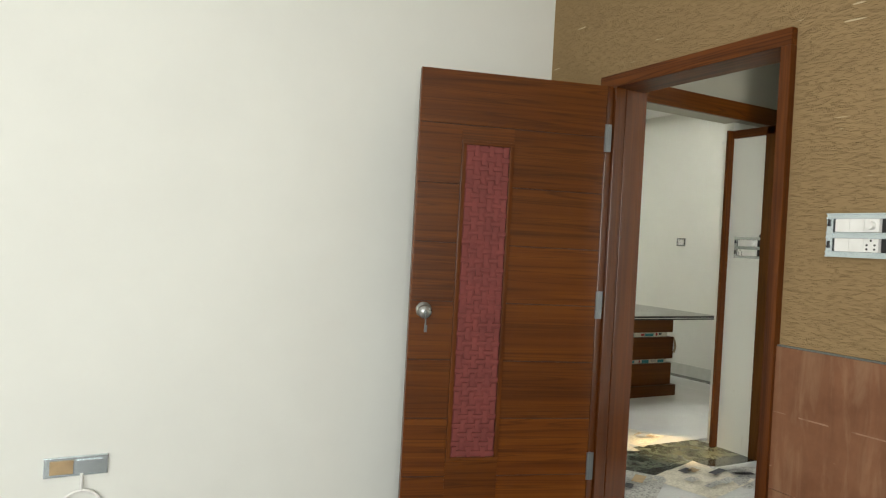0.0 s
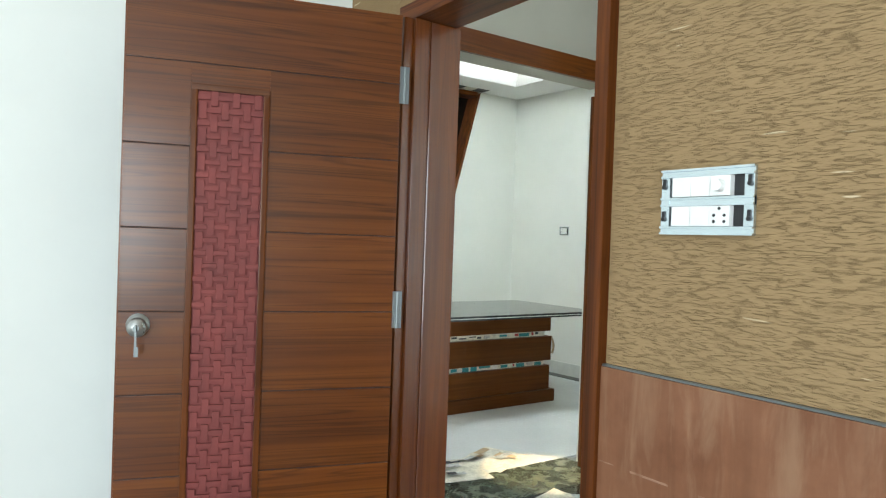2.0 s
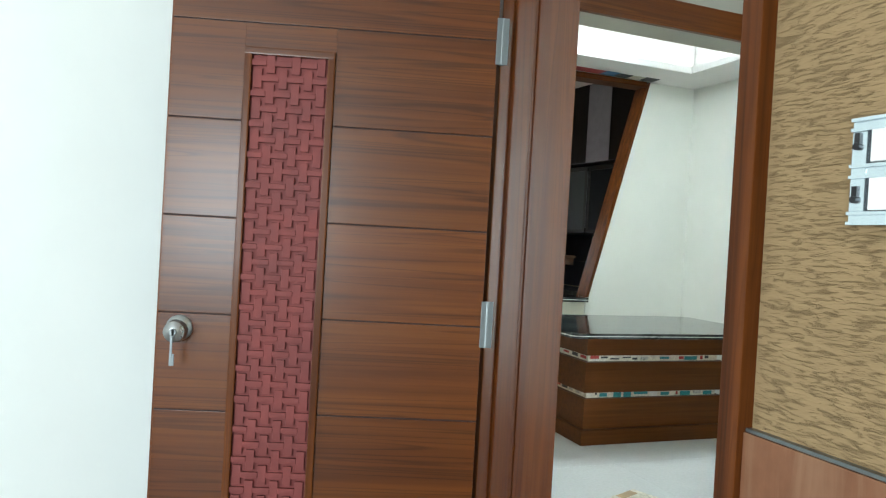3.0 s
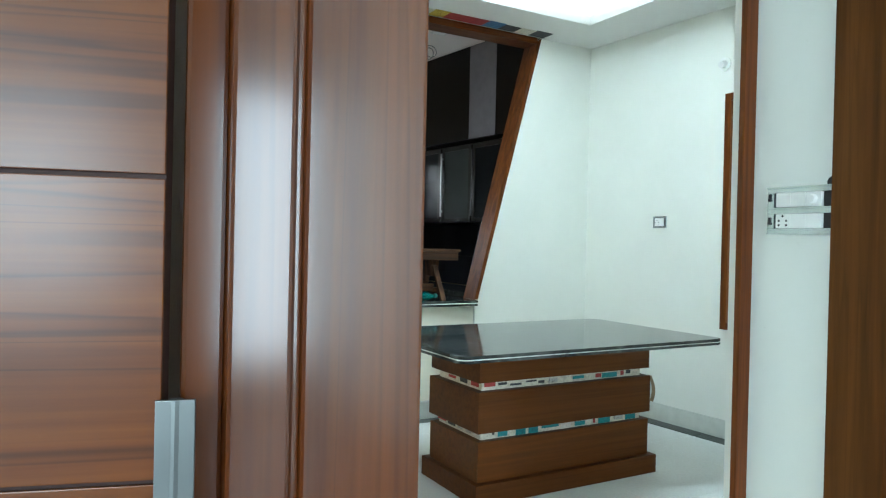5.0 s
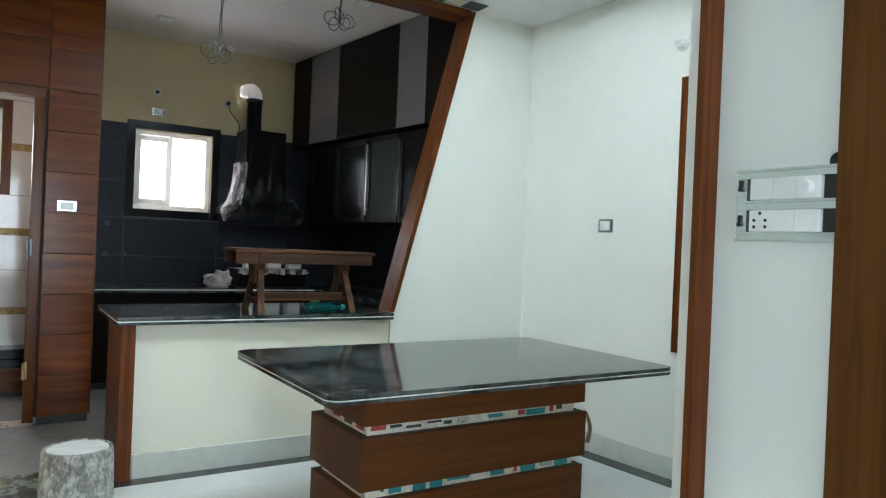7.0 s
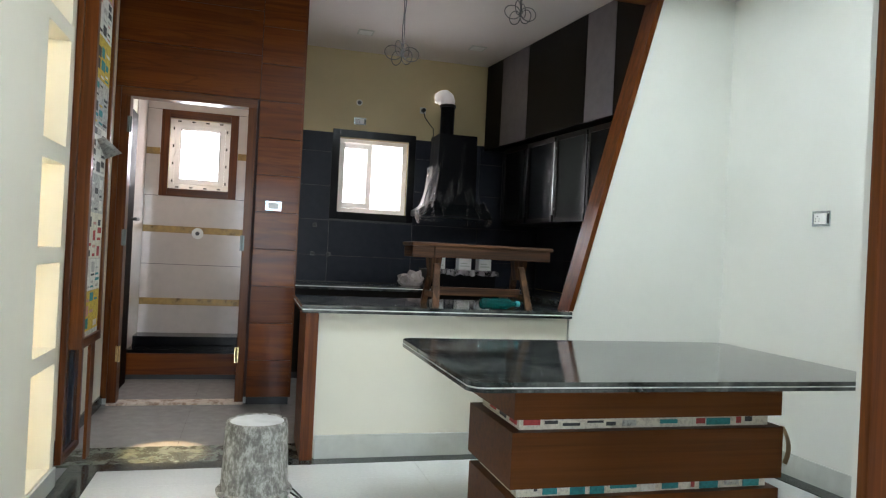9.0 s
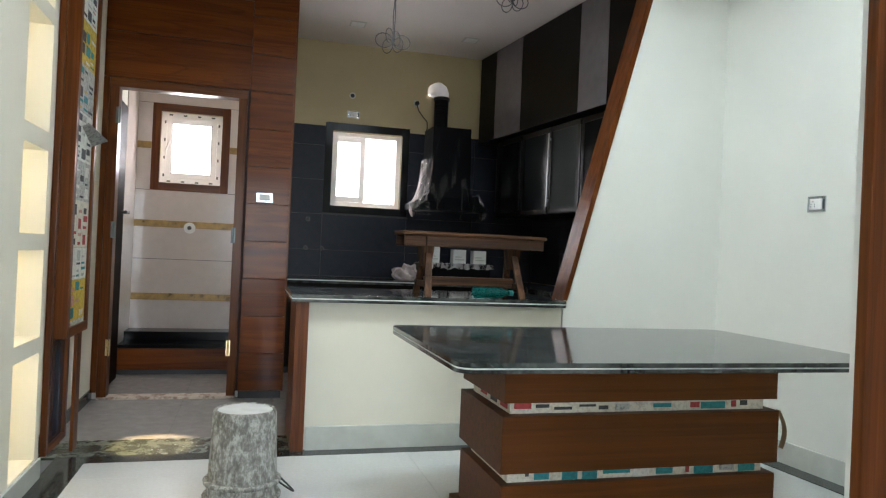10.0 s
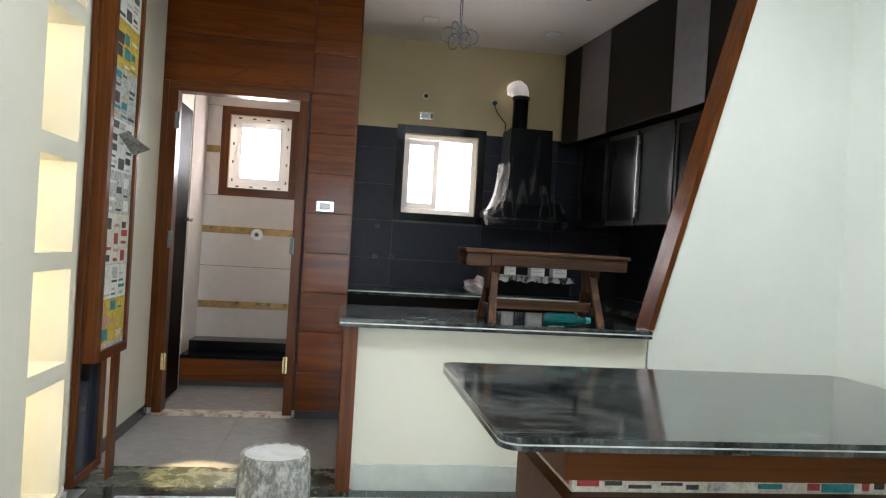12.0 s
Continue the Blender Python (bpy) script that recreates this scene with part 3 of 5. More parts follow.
def room_door():
    d = thing("room_door", (0.27, 0.82, 0), "teak veneer door with a rose woven panel, standing open", "door", turn=163.2)
    part("core", boxes((0, 0.857, -0.036, -0.005, 0.012, 2.055)), M["groove"], d, "dark core seen in the grooves")
    part("edge", boxes((0.857, 0.861, -0.036, 0.0, 0.012, 2.055)), M["teak_z"], d)
    g = 0.002
    zs = [0.012, 0.275, 0.531, 0.788, 1.045, 1.302, 1.56, 1.82]
    X0, X1, Z0, Z1 = 0.43, 0.668, 0.34, 1.755
    for z0, z1 in zip(zs, zs[1:]):
        part("plank", boxes((0.0, X0, -0.005, 0.0, z0 + g, z1 - g), bevel=0.001), M["teak_x"], d)
        part("plank", boxes((X1, 0.857, -0.005, 0.0, z0 + g, z1 - g), bevel=0.001), M["teak_x"], d)
    part("plank", boxes((0.0, 0.857, -0.005, 0.0, 1.82 + g, 2.055), bevel=0.001), M["teak_x"], d)
    part("plank", boxes((X0, X1, -0.005, 0.0, Z1, 1.82 - g)), M["teak_x"], d)
    part("plank", boxes((X0, X1, -0.005, 0.0, 0.012, Z0)), M["teak_x"], d)
    for r in ((X0, X0 + 0.02, Z0, Z1), (X1 - 0.02, X1, Z0, Z1)):
        part("moulding", boxes((r[0], r[1], -0.005, 0.010, r[2], r[3]), bevel=0.004), M["teak_z"], d)
    for r in ((X0, X1, Z0, Z0 + 0.02), (X0, X1, Z1 - 0.02, Z1)):
        part("moulding", boxes((r[0], r[1], -0.005, 0.011, r[2], r[3]), bevel=0.004), M["teak_x"], d)
    # woven panel: straps that pass over and under each other
    bm = boxes((X0 + 0.02, X1 - 0.02, -0.005, -0.003, Z0 + 0.02, Z1 - 0.02))
    n_c, n_r = 6, 34
    px, pz = (X1 - X0 - 0.04) / n_c, (Z1 - Z0 - 0.04) / n_r
    for i in range(n_c):
        for j in range(n_r):
            cx, cz = X0 + 0.02 + (i + 0.5) * px, Z0 + 0.02 + (j + 0.5) * pz
            if (i + j) % 2:
                box(bm, cx - 0.34 * px, cx + 0.34 * px, -0.003, 0.005, cz - 0.64 * pz, cz + 0.64 * pz, 0.0022)
            else:
                box(bm, cx - 0.68 * px, cx + 0.68 * px, -0.003, 0.007, cz - 0.19 * pz, cz + 0.19 * pz, 0.0026)
    for v in bm.verts:
        v.co.x = min(max(v.co.x, X0 + 0.018), X1 - 0.018)
    part("woven_panel", bm, M["weave"], d, "rose-coloured woven relief panel")
    bm = bmesh.new()
    tube(bm, (0.80, 0.0, 1.005), (0.80, 0.008, 1.005), 0.034, seg=24)
    tube(bm, (0.80, 0.008, 1.0), (0.80, 0.030, 1.0), 0.024, seg=24)
    tube(bm, (0.80, 0.030, 1.0), (0.80, 0.052, 1.0), 0.030, 0.026, seg=28)
    part("knob", bm, M["knob_steel"], d, "round steel door knob", True)
    bm = bmesh.new()
    tube(bm, (0.80, 0.052, 1.0), (0.80, 0.058, 1.0), 0.009)
    box(bm, 0.798, 0.802, 0.056, 0.070, 0.992, 1.008, 0.0005)
    box(bm, 0.797, 0.803, 0.062, 0.064, 0.938, 0.992, 0.0005)
    box(bm, 0.792, 0.804, 0.060, 0.062, 0.915, 0.945, 0.0005)
    part("keys", bm, M["steel"], d, "keys hanging in the lock")
    for z in (0.25, 0.99, 1.755):
        hinge(d, -0.028, 0.004, z, 0.032, 0.125)
    return d


room_door()


def jamb_profile(x0, x1, y, sign, steps):
    """A jamb's section in x and y: blocks of uneven depth that make the moulding."""
    bm = bmesh.new()
    for a, c, proud in steps:
        lo, hi = sorted((y + sign * proud, y - sign * 0.10))
        box(bm, a, c, lo, hi, 0.0, 2.06, 0.004)
    return bm


fr = thing("door_frame", (0, 0, 0), "dark teak door frame with moulded jambs", "door frame")
part("jamb", jamb_profile(0.28, 0.50, 0.825, -1, [(0.288, 0.324, -0.012), (0.324, 0.382, 0.003), (0.382, 0.393, -0.004), (0.393, 0.520, 0.0)]), M["jamb"], fr, "moulded jamb with a glossy varnish")
part("jamb", boxes((0.325, 0.36, -0.055, -0.012, 0, 2.06), (0.36, 0.508, -0.055, -0.02, 0, 2.06), bevel=0.003), M["teak_z"], fr)
part("head", boxes((0.325, 0.355, -0.055, 0.935, 2.06, 2.122), (0.355, 0.508, -0.055, 0.92, 2.062, 2.118), bevel=0.003), M["teak_y"], fr)

fo = thing("opening_frame", (2.06, 1.6, 0), "teak trim round the opening to the dining room", "door frame")
part("jamb", boxes((0.008, 0.07, 0.021, 0.042, 0, 2.17), bevel=0.003), M["teak_z"], fo)
part("header", boxes((-1.545, 1.03, -0.05, -0.026, 2.235, 2.352), bevel=0.003), M["teak_x"], fo)
part("top_rail", boxes((0.042, 0.058, -0.40, 0.019, 2.115, 2.17), bevel=0.003), M["teak_y"], fo)

sd = thing("side_door", (2.12, 0.8, 0), "dark brown closed side door in a wide teak frame", "door")
part("jamb", boxes((-0.018, 0.13, 0.40, 0.56, 0, 2.17), bevel=0.004), M["teak_hall"], sd)
part("jamb", boxes((-0.018, 0.13, -0.54, -0.44, 0, 2.17), bevel=0.004), M["teak_hall"], sd)
part("head", boxes((-0.018, 0.13, -0.44, 0.40, 2.06, 2.17), bevel=0.004), M["teak_y"], sd)
part("leaf", boxes((0.03, 0.065, -0.44, 0.40, 0.01, 2.06)), M["wenge"], sd, "very dark brown door leaf")
bm = boxes((0.024, 0.03, 0.285, 0.345, 0.92, 1.075), bevel=0.002)
part("lock_plate", bm, M["black"], sd, "dark lock plate")
bm = bmesh.new()
for y, z in ((0.33, 1.04), (0.30, 1.04), (0.33, 0.955), (0.30, 0.955)):
    tube(bm, (0.024, y, z), (0.0225, y, z), 0.006, seg=10)
part("screws", bm, M["black"], sd)


# ---- switch boxes ----
def dots(bm, cx, cz, y, r=0.0035):
    for dx, dz in ((0, 0.013), (-0.012, -0.001), (0.012, -0.001), (-0.012, -0.014), (0.012, -0.014)):
        tube(bm, (cx + dx, y, cz + dz), (cx + dx, y - 0.0015, cz + dz), r, seg=8)


def switch_box(at, turn, socket_left, label):
    """An open metal back box with two rows of modules and no cover plate; faces -y before it is turned."""
    w, h = 0.223, 0.143
    t = thing("switch_box", at, label, "switch", turn=turn)
    part("back", boxes((-w / 2 + 0.01, w / 2 - 0.01, -0.004, 0.0, 0.008, h - 0.008)), M["black"], t, "dark hollow behind the modules")
    for z0, z1 in ((0, 0.018), (0.062, 0.081), (h - 0.018, h)):
        part("rail", boxes((-w / 2, w / 2, -0.009, -0.001, z0, z1), (-w / 2, w / 2, -0.014, -0.0092, z0, z0 + 0.0045), (-w / 2, w / 2, -0.014, -0.0092, z1 - 0.0045, z1)), M["zinc"], t, "galvanised steel rail")
    for s in (-1, 1):
        part("side_plate", boxes((min(s * (w / 2 - 0.022), s * w / 2), max(s * (w / 2 - 0.022), s * w / 2), -0.010, -0.001, 0.018, h - 0.018), bevel=0.001), M["zinc"], t)
        for z in (0.034, 0.105):
            bm = bmesh.new()
            tube(bm, (s * (w / 2 - 0.009), -0.010, z), (s * (w / 2 - 0.009), -0.015, z), 0.005, seg=10)
            box(bm, s * (w / 2 - 0.009) - 0.004, s * (w / 2 - 0.009) + 0.004, -0.013, -0.010, z + 0.004, z + 0.018)
            part("screw", bm, M["black"], t)
    for row, z0 in enumerate((0.019, 0.082)):
        for k in range(3):
            x0 = -0.076 + k * 0.047
            part("module", boxes((x0, x0 + 0.0462, -0.020, -0.004, z0, z0 + 0.042), bevel=0.0012), M["plastic"], t, "white plastic module")
    k = 0 if socket_left else 2
    bm = bmesh.new()
    dots(bm, -0.076 + k * 0.047 + 0.023, 0.042, -0.0195)
    part("socket_holes", bm, M["black"], t)
    bm = bmesh.new()
    tube(bm, (0.041, -0.020, 0.103), (0.041, -0.036, 0.103), 0.014, 0.012, seg=20)
    part("regulator_knob", bm, M["plastic"], t)
    return t


switch_box((0.352, -0.322, 1.323), -90, False, "open galvanised switch box with white modules on the stucco wall")
switch_box((2.118, 1.451, 1.302), -90, True, "open galvanised switch box with white modules on the pier")


def socket_plate(name, at, turn, w, h, label, kind=0):
    t = thing(name, at, label, "switch", turn=turn)
    part("plate", boxes((-w / 2, w / 2, -0.008, 0, 0, h), bevel=0.002), M["zinc"], t)
    part("module", boxes((-w * 0.33, w * 0.33, -0.014, -0.006, h * 0.16, h * 0.84), bevel=0.0015), M["plastic"], t, "white plastic module")
    if kind == 0:
        bm = bmesh.new()
        dots(bm, -w * 0.14, h * 0.5, -0.0138, 0.003)
        part("socket_holes", bm, M["black"], t)
        part("slot", boxes((w * 0.36, w * 0.47, -0.0095, -0.007, h * 0.2, h * 0.8)), M["black"], t)
    elif kind == 1:
        for z in (0.25, 0.75):
            for s in (-1, 1):
                bm = bmesh.new()
                tube(bm, (s * w * 0.42, -0.008, h * z), (s * w * 0.42, -0.010, h * z), 0.004, seg=8)
                part("screw", bm, M["black"], t)
    return t


socket_plate("wall_socket", (*beside(0.745, 0.002), 1.402), SKEW - 90, 0.115, 0.085, "small white socket in a metal box on the dining wall")
socket_plate("wall_switch", (1.215, 5.878, 1.40), 0, 0.115, 0.068, "white switch plate on the teak cladding", 1)
socket_plate("wall_socket", (2.022, 7.376, 2.345), 0, 0.115, 0.068, "white socket above the kitchen window")
ls = thing("low_socket_box", (-1.80, 1.362, 0.33), "half-open low socket box with a dangling cable", "socket")
part("box", boxes((-0.11, 0.11, -0.01, 0, 0, 0.075), bevel=0.002), M["zinc"], ls)
part("module", boxes((-0.09, -0.01, -0.018, -0.008, 0.012, 0.063), bevel=0.002), M["ply"], ls, "brownish taped module")
part("module", boxes((0.0, 0.09, -0.018, -0.008, 0.012, 0.063), bevel=0.002), M["zinc"], ls)
bm = bmesh.new()
pts = [Vector((0.02 + 0.075 * math.sin(a) * (1 if a > 0.3 else 0.4), -0.02, -0.13 + 0.075 * math.cos(a))) for a in [i * 0.35 for i in range(19)]]
for p, q in zip([Vector((0.02, -0.014, 0.01))] + pts, pts):
    if (q - p).length > 1e-4:
        tube(bm, p, q, 0.006, seg=8)
part("cable_loop", bm, M["plastic"], ls, "loop of pale cable")

# lamp holder and the lit slot on the dining wall
lh = thing("lamp_holder", (*beside(1.25), 2.49), "white lamp holder on the dining wall", "lamp holder", turn=SKEW)
bm = bmesh.new()
tube(bm, (0, 0, 0), (-0.012, 0, 0), 0.045, seg=24)
tube(bm, (-0.012, 0, 0), (-0.05, 0, -0.01), 0.026, 0.022, seg=20)
part("body", bm, M["plastic"], lh, smooth=False)
nw = thing("narrow_window", (*beside(1.485), 0.728), "narrow teak-framed window with a glowing yellow pane", "window", turn=SKEW)
for r in ((-0.20, -0.155, 0, 1.555), (0.155, 0.20, 0, 1.555)):
    part("stile", boxes((-0.045, 0.06, r[0], r[1], r[2], r[3]), bevel=0.003), M["teak_z"], nw)
for r in ((0.0, 0.05), (1.505, 1.555)):
    part("rail", boxes((-0.045, 0.06, -0.155, 0.155, r[0], r[1]), bevel=0.003), M["teak_y"], nw)
part("pane", boxes((0.03, 0.036, -0.155, 0.155, 0.05, 1.505)), M["amber"], nw, "yellow pane that emits its own glow")

ch = thing("cable_hole", (2.119, 1.364, 1.452), "dark round cable hole beside the switch box", "cable hole")
bm = bmesh.new()
tube(bm, (0, 0, 0), (-0.004, 0, 0), 0.016, seg=20)
part("rim", bm, M["black"], ch)

# ---- dining ----
def rounded_slab(x0, x1, y0, y1, z0, z1, r, edge=0.0):
    bm = bmesh.new()
    ring = []
    for cx, cy, a0 in ((x1 - r, y1 - r, 0), (x0 + r, y1 - r, 90), (x0 + r, y0 + r, 180), (x1 - r, y0 + r, 270)):
        for k in range(7):
            a = radians(a0 + 15 * k)
            ring.append((cx + r * math.cos(a), cy + r * math.sin(a)))
    lo = [bm.verts.new((x, y, z0)) for x, y in ring]
    hi = [bm.verts.new((x, y, z1)) for x, y in ring]
    bm.faces.new(lo[::-1])
    top = bm.faces.new(hi)
    for i in range(len(ring)):
        j = (i + 1) % len(ring)
        bm.faces.new((lo[i], lo[j], hi[j], hi[i]))
    if edge:
        bmesh.ops.bevel(bm, geom=[e for e in bm.edges if abs(e.verts[0].co.z - e.verts[1].co.z) < 1e-6], offset=edge, segments=3, affect="EDGES", profile=0.6)
    return bm


def dining_table():
    t = thing("dining_table", (2.55, 3.25, 0), "black granite table on a banded wooden pedestal", "table")
    o = (-2.55, -3.25)

    def b(x0, x1, y0, y1, z0, z1, bev=0.002):
        return boxes((x0 + o[0], x1 + o[0], y0 + o[1], y1 + o[1], z0, z1), bevel=bev)
    X0, X1, Y0, Y1 = 2.0, 3.13, 3.0, 3.48
    part("base", b(X0 - 0.03, X1 + 0.035, Y0 - 0.035, Y1 + 0.035, 0.0, 0.10, 0.004), M["laminate"], t)
    part("block", b(X0, X1, Y0, Y1, 0.10, 0.296), M["laminate"], t)
    part("block", b(X0 - 0.006, X1 + 0.006, Y0 - 0.006, Y1 + 0.006, 0.338, 0.538), M["laminate"], t)
    part("block", b(X0, X1, Y0, Y1, 0.582, 0.722), M["laminate"], t)
    rnd = random.Random(5)
    tints = ["paper_grey", "paper", "teal", "paper_white", "paper_dark", "paper_red", "teal", "paper_grey", "paper_dark", "paper"]
    for z0, z1 in ((0.296, 0.338), (0.538, 0.582)):
        part("band", b(X0 + 0.035, X1 - 0.035, Y0 + 0.035, Y1 - 0.035, z0, z1, 0), M["paper"], t, "recessed band masked with newspaper")
        x = X0 + 0.05
        while x < X1 - 0.09:
            tone = tints[rnd.randrange(10)]
            w = rnd.uniform(0.05, 0.12) if tone in ("teal", "paper_white") else rnd.uniform(0.012, 0.07)
            h = rnd.uniform(0.008, 0.022) if tone == "paper_dark" else rnd.uniform(0.014, 0.036)
            zc = (z0 + z1) / 2 + rnd.uniform(-0.006, 0.006)
            part("print", b(x, min(x + w, X1 - 0.04), Y0 + 0.033, Y0 + 0.036, zc - h / 2, zc + h / 2, 0), M[tone], t)
            x += w + rnd.uniform(0.002, 0.03)
        y = Y0 + 0.06
        while y < Y1 - 0.1:
            w = rnd.uniform(0.03, 0.09)
            h = rnd.uniform(0.010, 0.024)
            part("print", b(X0 + 0.033, X0 + 0.036, y, y + w, (z0 + z1) / 2 - h / 2, (z0 + z1) / 2 + h / 2, 0), M[rnd.choice(tints)], t)
            y += w + rnd.uniform(0.02, 0.05)
    bm = bmesh.new()
    for k in range(10):
        a, c = k / 10, (k + 1) / 10
        fx = lambda u: 0.586 + 0.035 * math.sin(u * 2.6)
        p, q = Vector((fx(a), -0.262, 0.54 - 0.15 * a)), Vector((fx(c), -0.262, 0.54 - 0.15 * c))
        vs = [bm.verts.new(v) for v in (p, q, q + Vector((0.004, 0.03, 0)), p + Vector((0.004, 0.03, 0)))]
        bm.faces.new(vs)
    bmesh.ops.solidify(bm, geom=bm.faces[:], thickness=0.001)
    part("loose_veneer", bm, M["ply"], t, "peeling strip of edge veneer")
    sx0, sx1, sy0, sy1 = 1.765 + o[0], 3.49 + o[0], 2.79 + o[1], 3.86 + o[1]
    part("top", rounded_slab(sx0, sx1, sy0, sy1, 0.740, 0.756, 0.05, 0.004), M["granite"], t, "polished black granite slab, dusty")
    part("edge_strip", rounded_slab(sx0 + 0.003, sx1 - 0.003, sy0 + 0.003, sy1 - 0.003, 0.734, 0.741, 0.05), M["pale_line"], t, "pale line between the two slabs")
    part("lower_slab", rounded_slab(sx0, sx1, sy0, sy1, 0.722, 0.735, 0.05, 0.004), M["granite"], t)
    return t


dining_table()


def bucket():
    t = thing("bucket", (1.142, 3.88, 0), "cement-splashed grey bucket standing upside down", "bucket")
    part("shell", lathe([(0.150, 0.0), (0.150, 0.02), (0.147, 0.055), (0.144, 0.11), (0.140, 0.22), (0.134, 0.363), (0.130, 0.380), (0.121, 0.383), (0.117, 0.376), (0.02, 0.375)], 48), M["cement"], t, "cement-crusted side", True)
    part("bottom_disc", lathe([(0.116, 0.3765), (0.111, 0.379), (0.03, 0.378)], 40), M["cement_pale"], t, "whitish bottom with drips")
    for z, r in ((0.012, 0.166), (0.078, 0.164)):
        part("rim", lathe([(r - 0.018, z - 0.012), (r - 0.002, z - 0.008), (r, z + 0.003), (r - 0.006, z + 0.009), (r - 0.020, z + 0.011)], 48), M["cement"], t, smooth=True)
    bm = bmesh.new()
    pts = [Vector((0.15 + 0.07 * math.sin(a), -0.05 + 0.09 * (a / math.pi), 0.075 - 0.06 * math.sin(a))) for a in [i * math.pi / 14 for i in range(15)]]
    for p, q in zip(pts, pts[1:]):
        tube(bm, p, q, 0.004, seg=8)
    part("wire_handle", bm, M["dark_metal"], t)
    return t


bucket()

# display niches: light strips and a small figure-free trinket
for k, (a, c) in enumerate(NICHES):
    st = thing("niche_light", (0.0, 4.015, c), "warm light strip under the top of a niche", "light strip", "niche lights")
    part("strip", boxes((-0.03, 0.0, -0.15, 0.15, -0.012, 0.0)), M["warm_led"], st)
tk = thing("trinket", (0.19, 3.90, 1.10), "small dark trinket on the niche shelf", "ornament")
part("body", lathe([(0.022, 0), (0.02, 0.01), (0.008, 0.03), (0.018, 0.05), (0.014, 0.07), (0.006, 0.085)], 14), M["dark_metal"], tk, smooth=True)


def shutter():
    t = thing("shutter_unit", (0.25, 4.42, 0), "tall teak shutter masked with newspaper over a dark pane", "shutter")
    part("stile", boxes((0.0, 0.028, -0.155, -0.125, 0.09, 2.86), bevel=0.003), M["teak_z"], t)
    part("stile", boxes((0.0, 0.028, 0.17, 0.20, 0.09, 2.86), bevel=0.003), M["teak_z"], t)
    part("rail", boxes((0.0, 0.028, -0.125, 0.17, 0.09, 0.12), bevel=0.003), M["teak_y"], t)
    part("pane", boxes((0.004, 0.012, -0.125, 0.17, 0.12, 2.86)), M["blue_glass"], t, "dark bluish pane")
    part("loose_board", boxes((0.052, 0.068, 0.17, 0.26, 0.02, 0.62), bevel=0.002), M["teak_z"], t)
    part("panel_stile", boxes((0.013, 0.085, -0.124, -0.078, 0.62, 2.86), bevel=0.003), M["teak_z"], t)
    part("panel_stile", boxes((0.052, 0.085, 0.27, 0.30, 0.62, 2.86), bevel=0.003), M["teak_z"], t)
    part("panel_rail", boxes((0.052, 0.085, -0.078, 0.27, 0.62, 0.665), bevel=0.003), M["teak_y"], t)
    part("panel", boxes((0.056, 0.070, -0.07, 0.27, 0.665, 2.86)), M["paper_grey"], t, "masked pane")
    rnd = random.Random(11)
    z = 0.69
    sheets = ["yellow", "paper_white", "paper", "paper_grey", "paper_white", "paper_grey", "yellow", "paper_white", "paper_pink", "paper_blue"]
    accents = [["paper_pink", "teal", "paper_red", "paper"], ["paper_dark", "paper_grey", "teal"], ["paper_dark", "paper_pink", "paper_red"], ["paper_dark", "paper_white"], ["paper_dark", "paper_grey"], ["teal", "yellow", "paper_dark"], ["paper_white", "teal", "paper_dark"], ["yellow", "paper_dark", "paper_grey", "paper_pink"], ["paper_dark", "paper_pink", "yellow"], ["paper_blue", "paper_white", "paper_dark"]]
    for k in range(10):
        h = rnd.uniform(0.15, 0.25)
        part("newspaper", boxes((0.070, 0.0715, -0.06 + rnd.uniform(0, 0.02), 0.26, z, min(z + h, 2.85))), M[sheets[k]], t, "taped newspaper sheet")
        for col in range(3):
            y0, zz = -0.045 + col * 0.10, z + 0.012
            while zz < min(z + h, 2.85) - 0.03:
                hh = rnd.choice((0.01, 0.014, 0.03, 0.05))
                if rnd.random() < 0.78:
                    part("print", boxes((0.0715, 0.0722, y0, y0 + rnd.uniform(0.05, 0.088), zz, min(zz + hh, z + h - 0.01, 2.845))), M[rnd.choice(accents[k])], t)
                zz += hh + rnd.uniform(0.008, 0.03)
        z += h + 0.003
        if z > 2.7:
            break
    bm = bmesh.new()
    vs = [bm.verts.new(v) for v in ((0.075, 0.02, 1.63), (0.075, 0.25, 1.56), (0.145, 0.29, 1.60), (0.10, 0.06, 1.65))]
    bm.faces.new(vs)
    bmesh.ops.solidify(bm, geom=bm.faces[:], thickness=0.001)
    part("flap", bm, M["paper_grey"], t, "loose corner of newspaper")
    return t


shutter()

# ---- kitchen opening ----
cn = thing("kitchen_counter", (2.2, 4.8, 0.80), "black granite breakfast counter on the low wall", "counter")
part("upper_slab", boxes((-0.845, 0.74, -0.305, 0.46, 0.022, 0.042), bevel=0.005), M["granite"], cn)
part("edge_strip", boxes((-0.842, 0.74, -0.303, 0.45, 0.0165, 0.0235)), M["pale_line"], cn, "pale line between the two slabs")
part("lower_slab", boxes((-0.845, 0.74, -0.305, 0.46, 0.0, 0.017), bevel=0.005), M["granite"], cn)
ec = thing("end_panel", (1.425, 4.53, 0), "teak end panel of the low wall with grooves", "wall panel")
for z0, z1 in ((0.0, 0.27), (0.274, 0.53), (0.534, 0.798)):
    part("board", boxes((-0.045, 0.022, 0.008, 0.46, z0, z1), bevel=0.002), M["clad_y"], ec)
part("edge", boxes((-0.045, 0.024, -0.012, 0.008, 0, 0.798), bevel=0.002), M["teak_z"], ec)
st = thing("slanted_trim", (2.95, 4.545, 0.842), "slanted teak trim along the kitchen opening", "trim")
